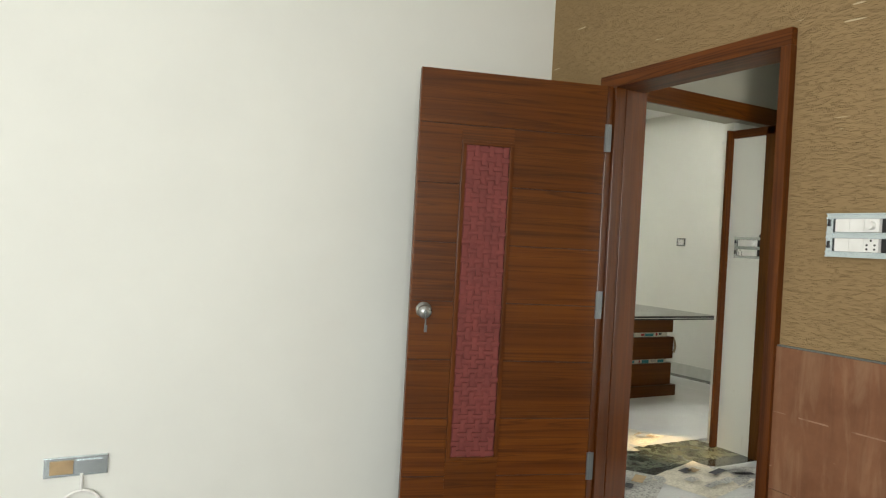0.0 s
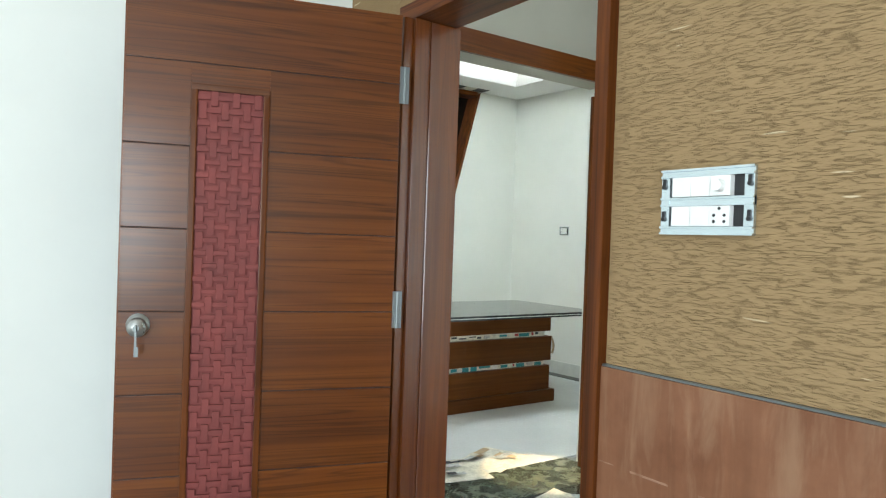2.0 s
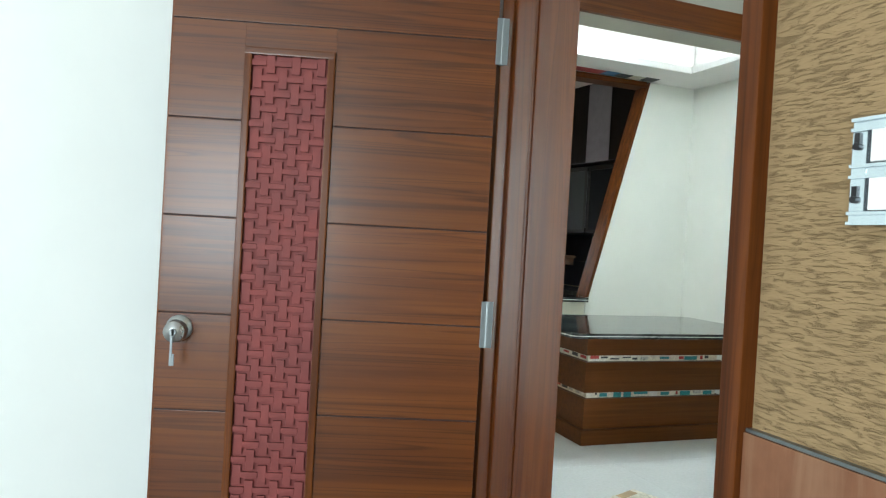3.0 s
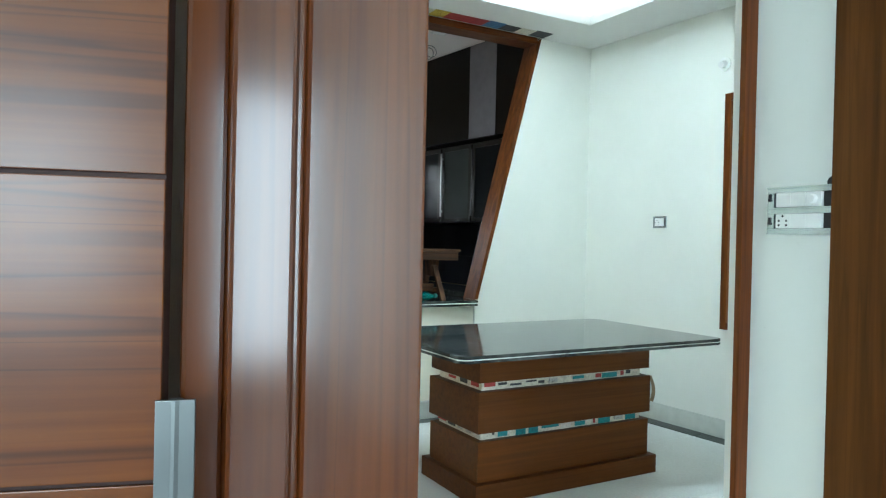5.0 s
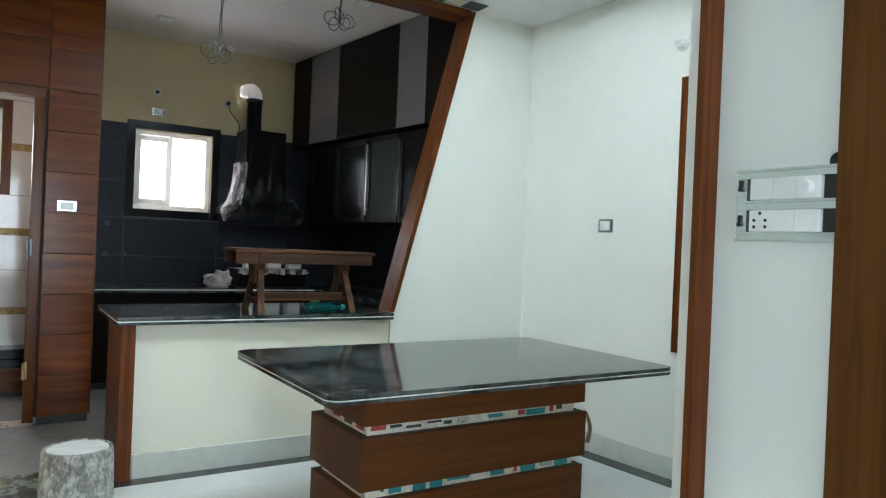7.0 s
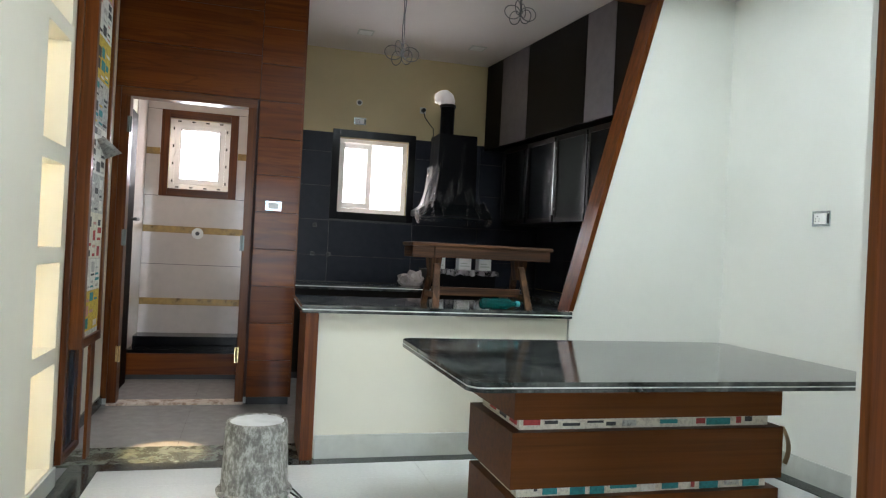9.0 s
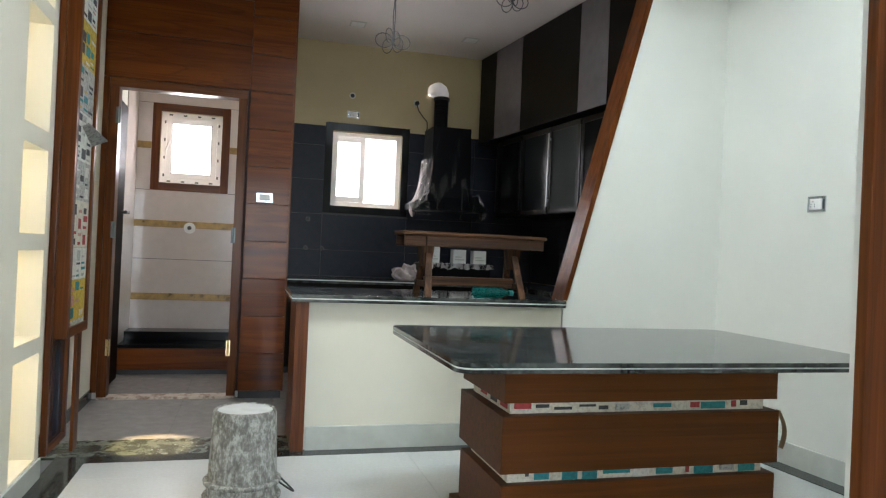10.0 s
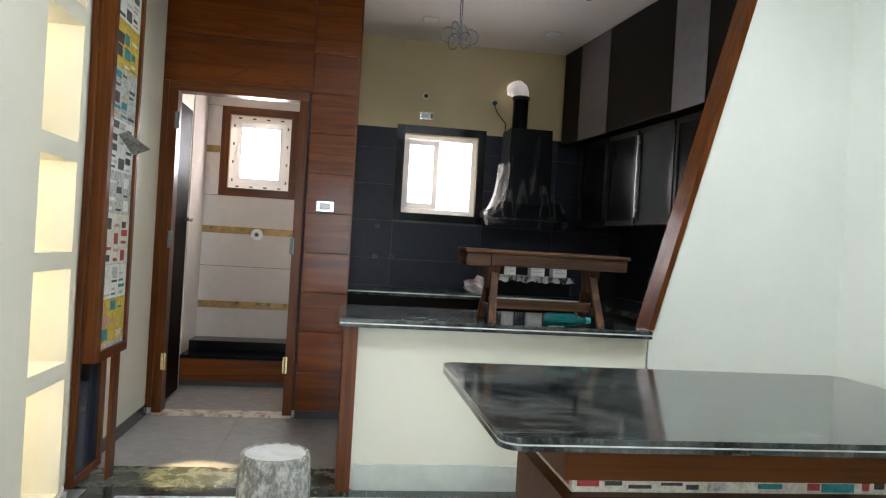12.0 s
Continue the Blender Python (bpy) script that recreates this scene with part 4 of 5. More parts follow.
part("board", prism([(0.018, 0), (-0.012, 0), (0.510, 1.995), (0.554, 2.026)], 0.0, 0.16), M["teak_z"], st)
part("head_board", boxes((-1.9, 0.515, 0.0, 0.16, 1.975, 2.024), bevel=0.002), M["teak_x"], st)
# newspaper left stuck to the ceiling beside the opening
nc = thing("ceiling_newspaper", (2.9, 4.47, CEIL), "strip of coloured newspaper stuck to the ceiling", "newspaper")
rnd = random.Random(3)
x = -0.9
for name in ("paper_grey", "paper_dark", "teal", "paper", "yellow", "paper_red", "paper_red", "paper_blue", "paper_dark", "paper", "paper_dark"):
    w = rnd.uniform(0.10, 0.17)
    part("sheet", boxes((x, x + w, -0.055 + rnd.uniform(-0.01, 0.01), 0.065, -0.004, -0.001)), M[name], nc)
    x += w

# ---- kitchen ----
def stool():
    t = thing("wooden_stool", (2.405, 4.735, 0.842), "worn wooden work stool standing on the counter", "stool")
    bm = boxes((-0.44, 0.44, -0.135, 0.135, 0.350, 0.372), bevel=0.008)
    for v in bm.verts:
        v.co.z += 0.004 * noise.noise(Vector((v.co.x * 4, v.co.y * 9, 1.3)))
    part("top", bm, M["raw_wood"], t)
    for y in (-0.125, 0.105):
        part("apron", boxes((-0.30, 0.425, y, y + 0.02, 0.288, 0.350), bevel=0.004), M["raw_wood"], t)
        part("apron_end", boxes((-0.43, -0.302, y + 0.003, y + 0.02, 0.284, 0.350), bevel=0.006), M["raw_wood"], t)
    for sx in (-1, 1):
        neck = prism([(-0.027, 0.17), (0.027, 0.17), (0.050, 0.346), (-0.050, 0.346)], -0.035, 0.035)
        bmesh.ops.translate(neck, verts=neck.verts, vec=(sx * 0.272, 0, 0))
        part("neck", neck, M["raw_wood_z"], t)
        for sy in (-1, 1):
            bm = bmesh.new()
            box(bm, -0.019, 0.019, -0.013, 0.013, 0, 0.25, 0.003)
            for v in bm.verts:
                k = 1 - v.co.z / 0.25
                v.co.x += sx * (0.266 + 0.022 * k)
                v.co.y += sy * (0.047 + 0.105 * k)
            part("leg", bm, M["raw_wood_z"], t)
        part("foot_rail", boxes((sx * 0.284 - 0.011, sx * 0.284 + 0.011, -0.11, 0.11, 0.05, 0.085), bevel=0.003), M["raw_wood"], t)
    part("stretcher", boxes((-0.28, 0.28, -0.02, 0.008, 0.062, 0.112), bevel=0.004), M["raw_wood"], t)


stool()
bt = thing("plastic_bottle", (2.49, 4.545, 0.842), "empty teal plastic bottle lying on the counter", "bottle", turn=4)
bm = lathe([(0.012, 0.0), (0.030, 0.004), (0.034, 0.02), (0.031, 0.06), (0.034, 0.085), (0.031, 0.11), (0.034, 0.14), (0.03, 0.175), (0.014, 0.215), (0.013, 0.23)], 20)
bmesh.ops.transform(bm, matrix=pose(-0.12, 0, 0.035, 0, 90, 0), verts=bm.verts)
part("body", bm, M["bottle"], bt, smooth=True)
bm = lathe([(0.016, 0.228), (0.016, 0.25), (0.014, 0.252)], 16)
bmesh.ops.transform(bm, matrix=pose(-0.12, 0, 0.035, 0, 90, 0), verts=bm.verts)
part("cap", bm, M["teal"], bt, "teal screw cap")

pf = thing("kitchen_platform", (2.6, 7.08, 0.79), "black granite cooking platform along the back wall", "worktop")
part("slab", boxes((-1.21, 1.31, -0.30, 0.295, 0.0, 0.022), (-1.21, 1.31, -0.30, 0.295, 0.03, 0.042), bevel=0.004), M["granite"], pf)
part("edge_strip", boxes((-1.2, 1.3, -0.296, -0.28, 0.022, 0.03)), M["pale_line"], pf, "pale line between the two slabs")
part("side_slab", boxes((0.75, 1.31, -2.33, -0.305, 0.0, 0.042), bevel=0.004), M["granite"], pf)
bc = thing("base_cabinet", (2.6, 7.1, 0), "dark base cabinet under the cooking platform", "cabinet")
part("body", boxes((-1.2, 0.74, -0.24, 0.27, 0.06, 0.788)), M["cab_dark"], bc)
part("plinth", boxes((-1.2, 0.74, -0.2, 0.27, 0, 0.06)), M["black"], bc)
bc2 = thing("base_cabinet", (3.63, 5.75, 0), "dark base cabinet under the side platform", "cabinet")
part("body", boxes((-0.24, 0.28, -1.03, 1.0, 0.06, 0.788)), M["cab_dark"], bc2)
part("plinth", boxes((-0.2, 0.28, -1.03, 1.0, 0, 0.06)), M["black"], bc2)


RUN = 6.3


def along(s, out=0.0):
    """A place on the front of the wall cabinets, s metres from the back corner, out metres into the wall."""
    a = radians(RUN)
    return 3.27 + s * math.sin(a) + out * math.cos(a), 7.37 - s * math.cos(a) + out * math.sin(a)


def wall_cabinet(s0, s1, shade, z0=2.2, z1=3.04):
    x, y = along((s0 + s1) / 2)
    t = thing("loft_cabinet", (x, y, z0), ("pale grey" if shade == "cab_white" else "dark brown") + " gloss loft cabinet up at the ceiling", "cabinet", "loft cabinets", turn=RUN)
    h = (s1 - s0) / 2
    part("body", boxes((0.018, 3.87 - x, -h, h, 0, z1 - z0)), M["cab_dark"], t)
    part("door", boxes((0.0, 0.018, -h + 0.002, h - 0.002, 0.0, z1 - z0 - 0.003), bevel=0.0015), M[shade], t)


wall_cabinet(0.04, 0.385, "cab_dark")
wall_cabinet(0.385, 0.905, "cab_white")
wall_cabinet(0.905, 1.83, "cab_dark")
wall_cabinet(1.83, 2.20, "cab_white")
wall_cabinet(2.20, 2.62, "cab_dark")


def glass_cabinet(s0, s1, glass="smoked", shine="steel_dark"):
    x, y = along((s0 + s1) / 2, 0.03)
    t = thing("glass_cabinet", (x, y, 1.45), "dark wall cabinet with a steel-framed smoked glass door", "cabinet", "glass wall cabinets", turn=RUN)
    h = (s1 - s0) / 2
    part("body", boxes((0.022, 3.87 - x, -h, h, 0.0, 0.72)), M["cab_dark"], t)
    d = part("door", boxes((0.004, 0.012, -h + 0.04, h - 0.04, 0.04, 0.67)), M[glass], t, "smoked glass" if glass == "smoked" else "milky grey glass")
    for r in ((-h + 0.003, -h + 0.04, 0.003, 0.707), (h - 0.04, h - 0.003, 0.003, 0.707), (-h + 0.04, h - 0.04, 0.003, 0.04), (-h + 0.04, h - 0.04, 0.67, 0.707)):
        part("frame_bar", boxes((0.0, 0.02, *r), bevel=0.002), M["cab_dark"], d)
    part("handle", boxes((-0.022, -0.012, h - 0.022, h - 0.008, 0.06, 0.66), (-0.014, 0.0, h - 0.02, h - 0.01, 0.10, 0.12), (-0.014, 0.0, h - 0.02, h - 0.01, 0.60, 0.62), bevel=0.001), M[shine], d, "steel bar handle")


for a, c, g, m in ((0.45, 0.90, "smoked", "steel_dark"), (0.92, 1.37, "smoked", "steel_dark"), (1.39, 1.84, "frosted", "handle_steel"), (1.86, 2.31, "smoked", "steel_dark"), (2.33, 2.60, "smoked", "steel_dark")):
    glass_cabinet(a, c, g, m)


def hood():
    t = thing("cooker_hood", (2.92, 7.375, 1.5), "black cooker hood wrapped in clear plastic", "cooker hood")
    part("canopy", prism([(-0.36, 0.0), (0.36, 0.0), (0.36, 0.05), (0.20, 0.16), (0.185, 0.78), (-0.185, 0.78), (-0.20, 0.16), (-0.36, 0.05)], -0.34, -0.004), M["duct"], t)
    part("visor", prism([(-0.34, -0.01), (0.34, -0.01), (0.22, 0.11), (-0.22, 0.11)], -0.46, -0.341), M["smoked"], t)
    for x in (-0.20, 0.20):
        part("lamp_socket", boxes((x - 0.05, x + 0.05, -0.475, -0.43, 0.06, 0.13), bevel=0.006), M["smoked"], t)
    bm = bmesh.new()
    tube(bm, (-0.075, -0.17, 0.78), (-0.075, -0.17, 1.09), 0.066, seg=28)
    part("duct", bm, M["duct"], t, "ribbed black duct")
    for k in range(11):
        bm = bmesh.new()
        tube(bm, (-0.075, -0.17, 0.79 + k * 0.028), (-0.075, -0.17, 0.803 + k * 0.028), 0.069, seg=24)
        part("duct_ring", bm, M["duct"], t)
    # hollow elbow of thin white tape round the vent to the outside
    spine = [Vector(p) for p in ((-0.075, -0.17, 1.075), (-0.075, -0.17, 1.125), (-0.083, -0.158, 1.158), (-0.096, -0.125, 1.178), (-0.108, -0.07, 1.184), (-0.112, 0.0, 1.184))]
    ways = [(spine[min(k + 1, 5)] - spine[max(k - 1, 0)]).normalized() for k in range(6)]
    bm = bmesh.new()
    rings = []
    for k, (p, w) in enumerate(zip(spine, ways)):
        side = Vector((0.97, 0.24, 0)).normalized()
        up = side.cross(w).normalized()
        ring = []
        for q in range(24):
            a = 2 * math.pi * q / 24
            rad = 0.066 * (1 + 0.05 * noise.noise(Vector((math.cos(a) * 2, math.sin(a) * 2, k * 0.9))))
            ring.append(bm.verts.new(p + rad * (side * math.cos(a) + up * math.sin(a))))
        rings.append(ring)
    for p, q in zip(rings, rings[1:]):
        for k in range(24):
            bm.faces.new((p[k], p[(k + 1) % 24], q[(k + 1) % 24], q[k]))
    part("elbow", bm, M["tape_skin"], t, "white taped duct elbow lit by an added lamp inside", True)
    bm = bmesh.new()
    tube(bm, (-0.075, -0.17, 1.06), (-0.075, -0.17, 1.085), 0.078, seg=24)
    part("clamp", bm, M["black"], t)
    # crumpled wrap hanging round the hood
    bm = bmesh.new()
    seg, rows = 72, 14
    grid = []
    for j in range(rows + 1):
        v = j / rows
        ring = []
        for i in range(seg):
            a = 2 * math.pi * i / seg
            w = 0.215 + 0.17 * min(1, v * 1.12) ** 2.6 - (0.10 * max(0, v - 0.9) / 0.1)
            d = 0.17 + 0.13 * min(1, v * 1.3)
            fold = 1 + 0.07 * noise.noise(Vector((math.cos(a) * 2.4, math.sin(a) * 2.4, v * 2.2))) + 0.035 * math.sin(a * 17 + v * 5)
            ring.append(bm.verts.new((w * fold * math.cos(a), min(-0.006, -0.19 + d * fold * math.sin(a) - 0.06 * v), 0.72 - 0.80 * v + 0.02 * math.sin(5 * a))))
        grid.append(ring)
    for p, q in zip(grid, grid[1:]):
        for i in range(seg):
            j = (i + 1) % seg
            bm.faces.new((p[i], p[j], q[j], q[i]))
    part("plastic_wrap", bm, M["wrap"], t, "crumpled clear plastic film", True)
    # film gathered in folds at the side next to the window
    bm = bmesh.new()
    rows = []
    for j in range(13):
        v = j / 12
        row = []
        for i in range(31):
            u = i / 30
            a = radians(158 + 62 * u)
            w = 0.245 + 0.165 * v ** 2.2 - 0.07 * max(0, v - 0.88) / 0.12
            fold = 1 + 0.05 * noise.noise(Vector((u * 6, 3.1, v * 2.5))) + 0.03 * math.sin(u * 38 + v * 4)
            row.append(bm.verts.new((w * fold * math.cos(a), min(-0.008, -0.21 + 0.29 * fold * math.sin(a) - 0.06 * v), 0.46 - 0.52 * v + 0.015 * math.sin(23 * u))))
        rows.append(row)
    for p, q in zip(rows, rows[1:]):
        for i in range(30):
            bm.faces.new((p[i], p[i + 1], q[i + 1], q[i]))
    part("gathered_film", bm, M["wrap_hem"], t, "gathered folds of the clear film", True)
    bm = bmesh.new()
    rows = []
    for j in range(7):
        v = j / 6
        row = []
        for i in range(41):
            u = i / 40
            a = radians(322 + 58 * u)
            w = 0.30 + 0.115 * v - 0.07 * max(0, v - 0.8) / 0.2
            fold = 1 + 0.05 * noise.noise(Vector((u * 8, 1.7, v * 2.5))) + 0.03 * math.sin(u * 55 + v * 4)
            row.append(bm.verts.new((w * fold * math.cos(a), min(-0.008, -0.21 + 0.30 * fold * math.sin(a) - 0.06 * v), 0.16 - 0.23 * v + 0.015 * math.sin(31 * u))))
        rows.append(row)
    for p, q in zip(rows, rows[1:]):
        for i in range(40):
            bm.faces.new((p[i], p[i + 1], q[i + 1], q[i]))
    part("film_hem", bm, M["wrap_faint"], t, "gathered hem of the clear film", True)


hood()
pl = thing("power_point", (2.637, 7.378, 2.515), "small power point with a black plug and cord", "socket")
part("plate", boxes((-0.03, 0.03, -0.01, 0, 0, 0.06), bevel=0.002), M["skirt"], pl)
bm = bmesh.new()
tube(bm, (0.0, -0.01, 0.03), (0.0, -0.045, 0.028), 0.02, seg=16)
part("plug", bm, M["black"], pl)
bm = bmesh.new()
pts = [Vector((0, -0.03, 0.02)), Vector((0.02, -0.025, -0.04)), Vector((0.07, -0.02, -0.10)), Vector((0.11, -0.02, -0.14)), Vector((0.115, -0.02, -0.2)), Vector((0.10, -0.02, -0.27))]
for p, q in zip(pts, pts[1:]):
    tube(bm, p, q, 0.005, seg=8)
part("cord", bm, M["black"], pl)
for x, z in ((2.009, 2.56),):
    h = thing("wall_hole", (x, 7.38, z), "bare round pipe hole in the kitchen wall", "pipe hole")
    bm = bmesh.new()
    tube(bm, (0, 0, 0), (0, -0.004, 0), 0.03, seg=20)
    part("rim", bm, M["plastic"], h)
    bm = bmesh.new()
    tube(bm, (0, -0.003, 0), (0, -0.006, 0), 0.02, seg=16)
    part("opening", bm, M["black"], h)
for x, z in ((1.64, 1.36), (1.63, 1.09), (1.78, 1.09)):
    h = thing("pipe_stub", (x, 7.366, z), "capped pipe outlet in the dado", "pipe hole", "dado outlets")
    bm = bmesh.new()
    tube(bm, (0, 0, 0), (0, -0.012, 0), 0.022, 0.018, seg=16)
    part("cap", bm, M["black"], h)
hb = thing("hob_package", (2.99, 7.12, 0.832), "black packed cooking hob under plastic film on the platform", "package")
part("body", boxes((-0.33, 0.33, -0.19, 0.19, 0.0, 0.165), bevel=0.02), M["duct"], hb)
bm = bmesh.new()
rows = []
for j in range(6):
    v = j / 5
    rows.append([bm.verts.new((-0.35 + 0.70 * i / 40, -0.197 - 0.02 * v - 0.006 * math.sin(i * 1.7 + v * 3), 0.172 - (0.05 + 0.03 * noise.noise(Vector((i * 0.3, 2.0, 0)))) * v)) for i in range(41)])
rows.insert(0, [bm.verts.new((-0.35 + 0.70 * i / 40, 0.1, 0.170 + 0.004 * math.sin(i * 0.9))) for i in range(41)])
for p, q in zip(rows, rows[1:]):
    for i in range(40):
        bm.faces.new((p[i], p[i + 1], q[i + 1], q[i]))
part("film", bm, M["wrap_hem"], hb, "crumpled pinkish film over the front edge", True)
for x, w, hh in ((2.80, 0.08, 0.15), (3.035, 0.125, 0.13), (3.235, 0.125, 0.125)):
    p = thing("carton", (x, 7.06, 1.003), "small white carton on the packed hob", "carton", "cartons on the hob")
    part("body", boxes((-w / 2, w / 2, -0.05, 0.05, 0, hh), bevel=0.002), M["plastic"], p)
    part("print", boxes((-w / 2 + 0.018, w / 2 - 0.018, -0.0515, -0.0502, 0.03, 0.042), (-w / 2 + 0.018, w / 2 - 0.04, -0.0515, -0.0502, 0.056, 0.066)), M["skirt"], p, "plain grey bars of print")
pw = thing("crumpled_film", (2.53, 7.02, 0.832), "crumpled pinkish plastic film on the platform", "plastic film")
bm = bmesh.new()
bmesh.ops.create_icosphere(bm, subdivisions=3, radius=0.082)
for v in bm.verts:
    k = 1 + 0.45 * noise.noise(v.co * 22)
    v.co = Vector((v.co.x * 1.5 * k, v.co.y * 0.8 * k, max(0, (v.co.z + 0.06) * 0.95 * k)))
part("film", bm, M["film_pink"], pw)


def ceiling_wires(at, drop, label):
    t = thing("hanging_wire", at, label, "wire")
    bm = bmesh.new()
    rnd = random.Random(int(at[0] * 100))
    for k in range(2):
        p = Vector((0.01 * k, 0, 0))
        for j in range(8):
            q = Vector((0.01 * k + rnd.uniform(-0.006, 0.006), rnd.uniform(-0.006, 0.006), -drop * (j + 1) / 8))
            tube(bm, p, q, 0.0035, seg=6)
            p = q
    for k in range(6):
        a0 = k * 1.05
        ax = Vector((math.cos(a0), math.sin(a0) * 0.5, 0))
        c = Vector((0, 0, -drop)) + ax * 0.055 + Vector((0, 0, 0.03 * math.sin(k * 2.1)))
        p = None
        for j in range(15):
            a = 2 * math.pi * j / 14
            q = c + ax * 0.055 * math.cos(a) + Vector((0, 0, 0.045)) * math.sin(a)
            if p is not None:
                tube(bm, p, q, 0.003, seg=6)
            p = q
    part("cable", bm, M["wire"], t)


ceiling_wires((1.925, 4.98, 3.05), 0.66, "coil of grey wires hanging from the kitchen ceiling")
ceiling_wires((2.70, 4.98, 3.05), 0.30, "short loop of wires at the kitchen ceiling")
for x, y in ((1.947, 6.76), (2.988, 6.80), (3.06, 5.36)):
    d = thing("downlight", (x, y, 3.05), "square unlit downlight in the kitchen ceiling", "downlight", "kitchen downlights")
    part("trim", boxes((-0.07, 0.07, -0.07, 0.07, -0.006, 0.0), bevel=0.002), M["skirt"], d)
    part("lens", boxes((-0.055, 0.055, -0.055, 0.055, -0.008, -0.004)), M["plastic"], d)


# ---- windows of the back wall ----
def back_window(x0, x1, z0, z1, trim, face, label, bars, tape):
    cx, w, h = (x0 + x1) / 2, x1 - x0, z1 - z0
    t = thing("window", (cx, 7.38, z0), label, "window")
    e = 0.07
    for r in ((-w / 2, -w / 2 + e, 0, h), (w / 2 - e, w / 2, 0, h)):
        part("casing", boxes((r[0], r[1], -face, 0.0, r[2], r[3]), bevel=0.003), M[trim[1]], t)
    for r in ((0, e), (h - e, h)):
        part("casing", boxes((-w / 2 + e, w / 2 - e, -face, 0.0, r[0], r[1]), bevel=0.003), M[trim[0]], t)
    i = w / 2 - e
    d = 0.09
    for r in ((-i, -i + 0.045, e, h - e), (i - 0.045, i, e, h - e)):
        part("frame_bar", boxes((r[0], r[1], d - 0.05, d, r[2], r[3]), bevel=0.003), M["upvc"], t)
    for r in ((e, e + 0.045), (h - e - 0.045, h - e)):
        part("frame_bar", boxes((-i + 0.045, i - 0.045, d - 0.05, d, r[0], r[1]), bevel=0.003), M["upvc"], t)
    if tape:
        k = i - 0.047
        for r in ((-k, -k + 0.042, e + 0.047, h - e - 0.047), (k - 0.042, k, e + 0.047, h - e - 0.047)):
            part("sash_bar", boxes((r[0], r[1], d - 0.06, d - 0.01, r[2], r[3]), bevel=0.003), M["upvc"], t)
        for r in ((e + 0.047, e + 0.089), (h - e - 0.089, h - e - 0.047)):
            part("sash_bar", boxes((-k + 0.042, k - 0.042, d - 0.06, d - 0.01, r[0], r[1]), bevel=0.003), M["upvc"], t)
        g, lo, hi = k - 0.042, e + 0.089, h - e - 0.089
        part("gasket", boxes((-g, -g + 0.006, d - 0.05, d - 0.031, lo, hi), (g - 0.006, g, d - 0.05, d - 0.031, lo, hi), (-g + 0.006, g - 0.006, d - 0.05, d - 0.031, lo, lo + 0.006), (-g + 0.006, g - 0.006, d - 0.05, d - 0.031, hi - 0.006, hi)), M["dark_metal"], t, "thin dark rubber seal")
    for x in bars:
        part("sash_bar", boxes((x - 0.022, x + 0.022, d - 0.045, d - 0.005, e + 0.045, h - e - 0.045), bevel=0.003), M["upvc"], t)
    if tape:
        bm = bmesh.new()
        for k in range(4):
            for s in (-1, 1):
                box(bm, s * (i - 0.03) - 0.006, s * (i - 0.03) + 0.006, d - 0.052, d - 0.049, e + 0.06 + k * (h - 2 * e) / 4, e + 0.085 + k * (h - 2 * e) / 4)
                box(bm, -i + 0.06 + k * 0.12, -i + 0.09 + k * 0.12, d - 0.052, d - 0.049, (e + 0.012) if s < 0 else (h - e - 0.024), (e + 0.024) if s < 0 else (h - e - 0.012))
        part("tape_marks", bm, M["dark_metal"], t, "printed marks of the protective tape")
        bm = bmesh.new()
        box(bm, -i + 0.03, -i + 0.05, d - 0.075, d - 0.05, h * 0.42, h * 0.5, 0.002)
        tube(bm, (-i + 0.04, d - 0.07, h * 0.46), (-i + 0.075, d - 0.085, h * 0.58), 0.008)
        part("handle", bm, M["upvc"], t)
    p = part("pane", boxes((-i + 0.045, i - 0.045, d - 0.03, d - 0.024, e + 0.045, h - e - 0.045)), M["pane"], t, "clear glass")
    p.visible_shadow = False
    return t


back_window(1.77, 2.58, 1.43, 2.286, ("granite_plain", "granite_plain"), 0.026, "white sliding window in a black granite surround", (), False)
sash = thing("window_sash", (1.965, 7.405, 1.545), "open white sliding sash in the kitchen window", "window sash")
for r in ((-0.115, -0.07, 0, 0.62), (0.145, 0.195, 0, 0.62), (-0.07, 0.145, 0, 0.05), (-0.07, 0.145, 0.57, 0.62)):
    part("frame_bar", boxes((r[0], r[1], -0.015, 0.015, r[2], r[3]), bevel=0.003), M["upvc"], sash)
back_window(0.252, 0.912, 1.545, 2.318, ("teak_x", "teak_z"), 0.02, "white tilt window with taped frame in a teak surround", (), True)
structure("backdrop", boxes((-1.0, 5.0, 8.6, 8.62, 0.5, 4.0)), M["daylight"], "bright overcast glow outside the windows", "backdrop")

# ---- bath ----
bs = thing("bath_ledge", (0.65, 7.1, 0), "black stone ledge with a teak-coloured riser", "ledge")
part("riser", boxes((-0.52, 0.62, -0.27, -0.02, 0.04, 0.215), bevel=0.003), M["clad_x"], bs)
part("plinth", boxes((-0.52, 0.62, -0.25, -0.02, 0.0, 0.04)), M["black"], bs)
part("slab", boxes((-0.52, 0.62, -0.28, 0.27, 0.218, 0.245), bevel=0.004), M["granite_plain"], bs)
part("kerb", boxes((-0.52, 0.62, 0.0, 0.26, 0.245, 0.32), bevel=0.004), M["granite_plain"], bs)
for z0 in (1.91, 1.217, 0.57):
    runs = ((0.131, 0.25), (0.914, 1.262)) if z0 > 1.5 else ((0.131, 1.262),)
    structure("tile_band", boxes(*[(u, v, 7.362, 7.372, z0, z0 + 0.06) for u, v in runs]), M["gold"], "gold patterned border tiles", "tile band")
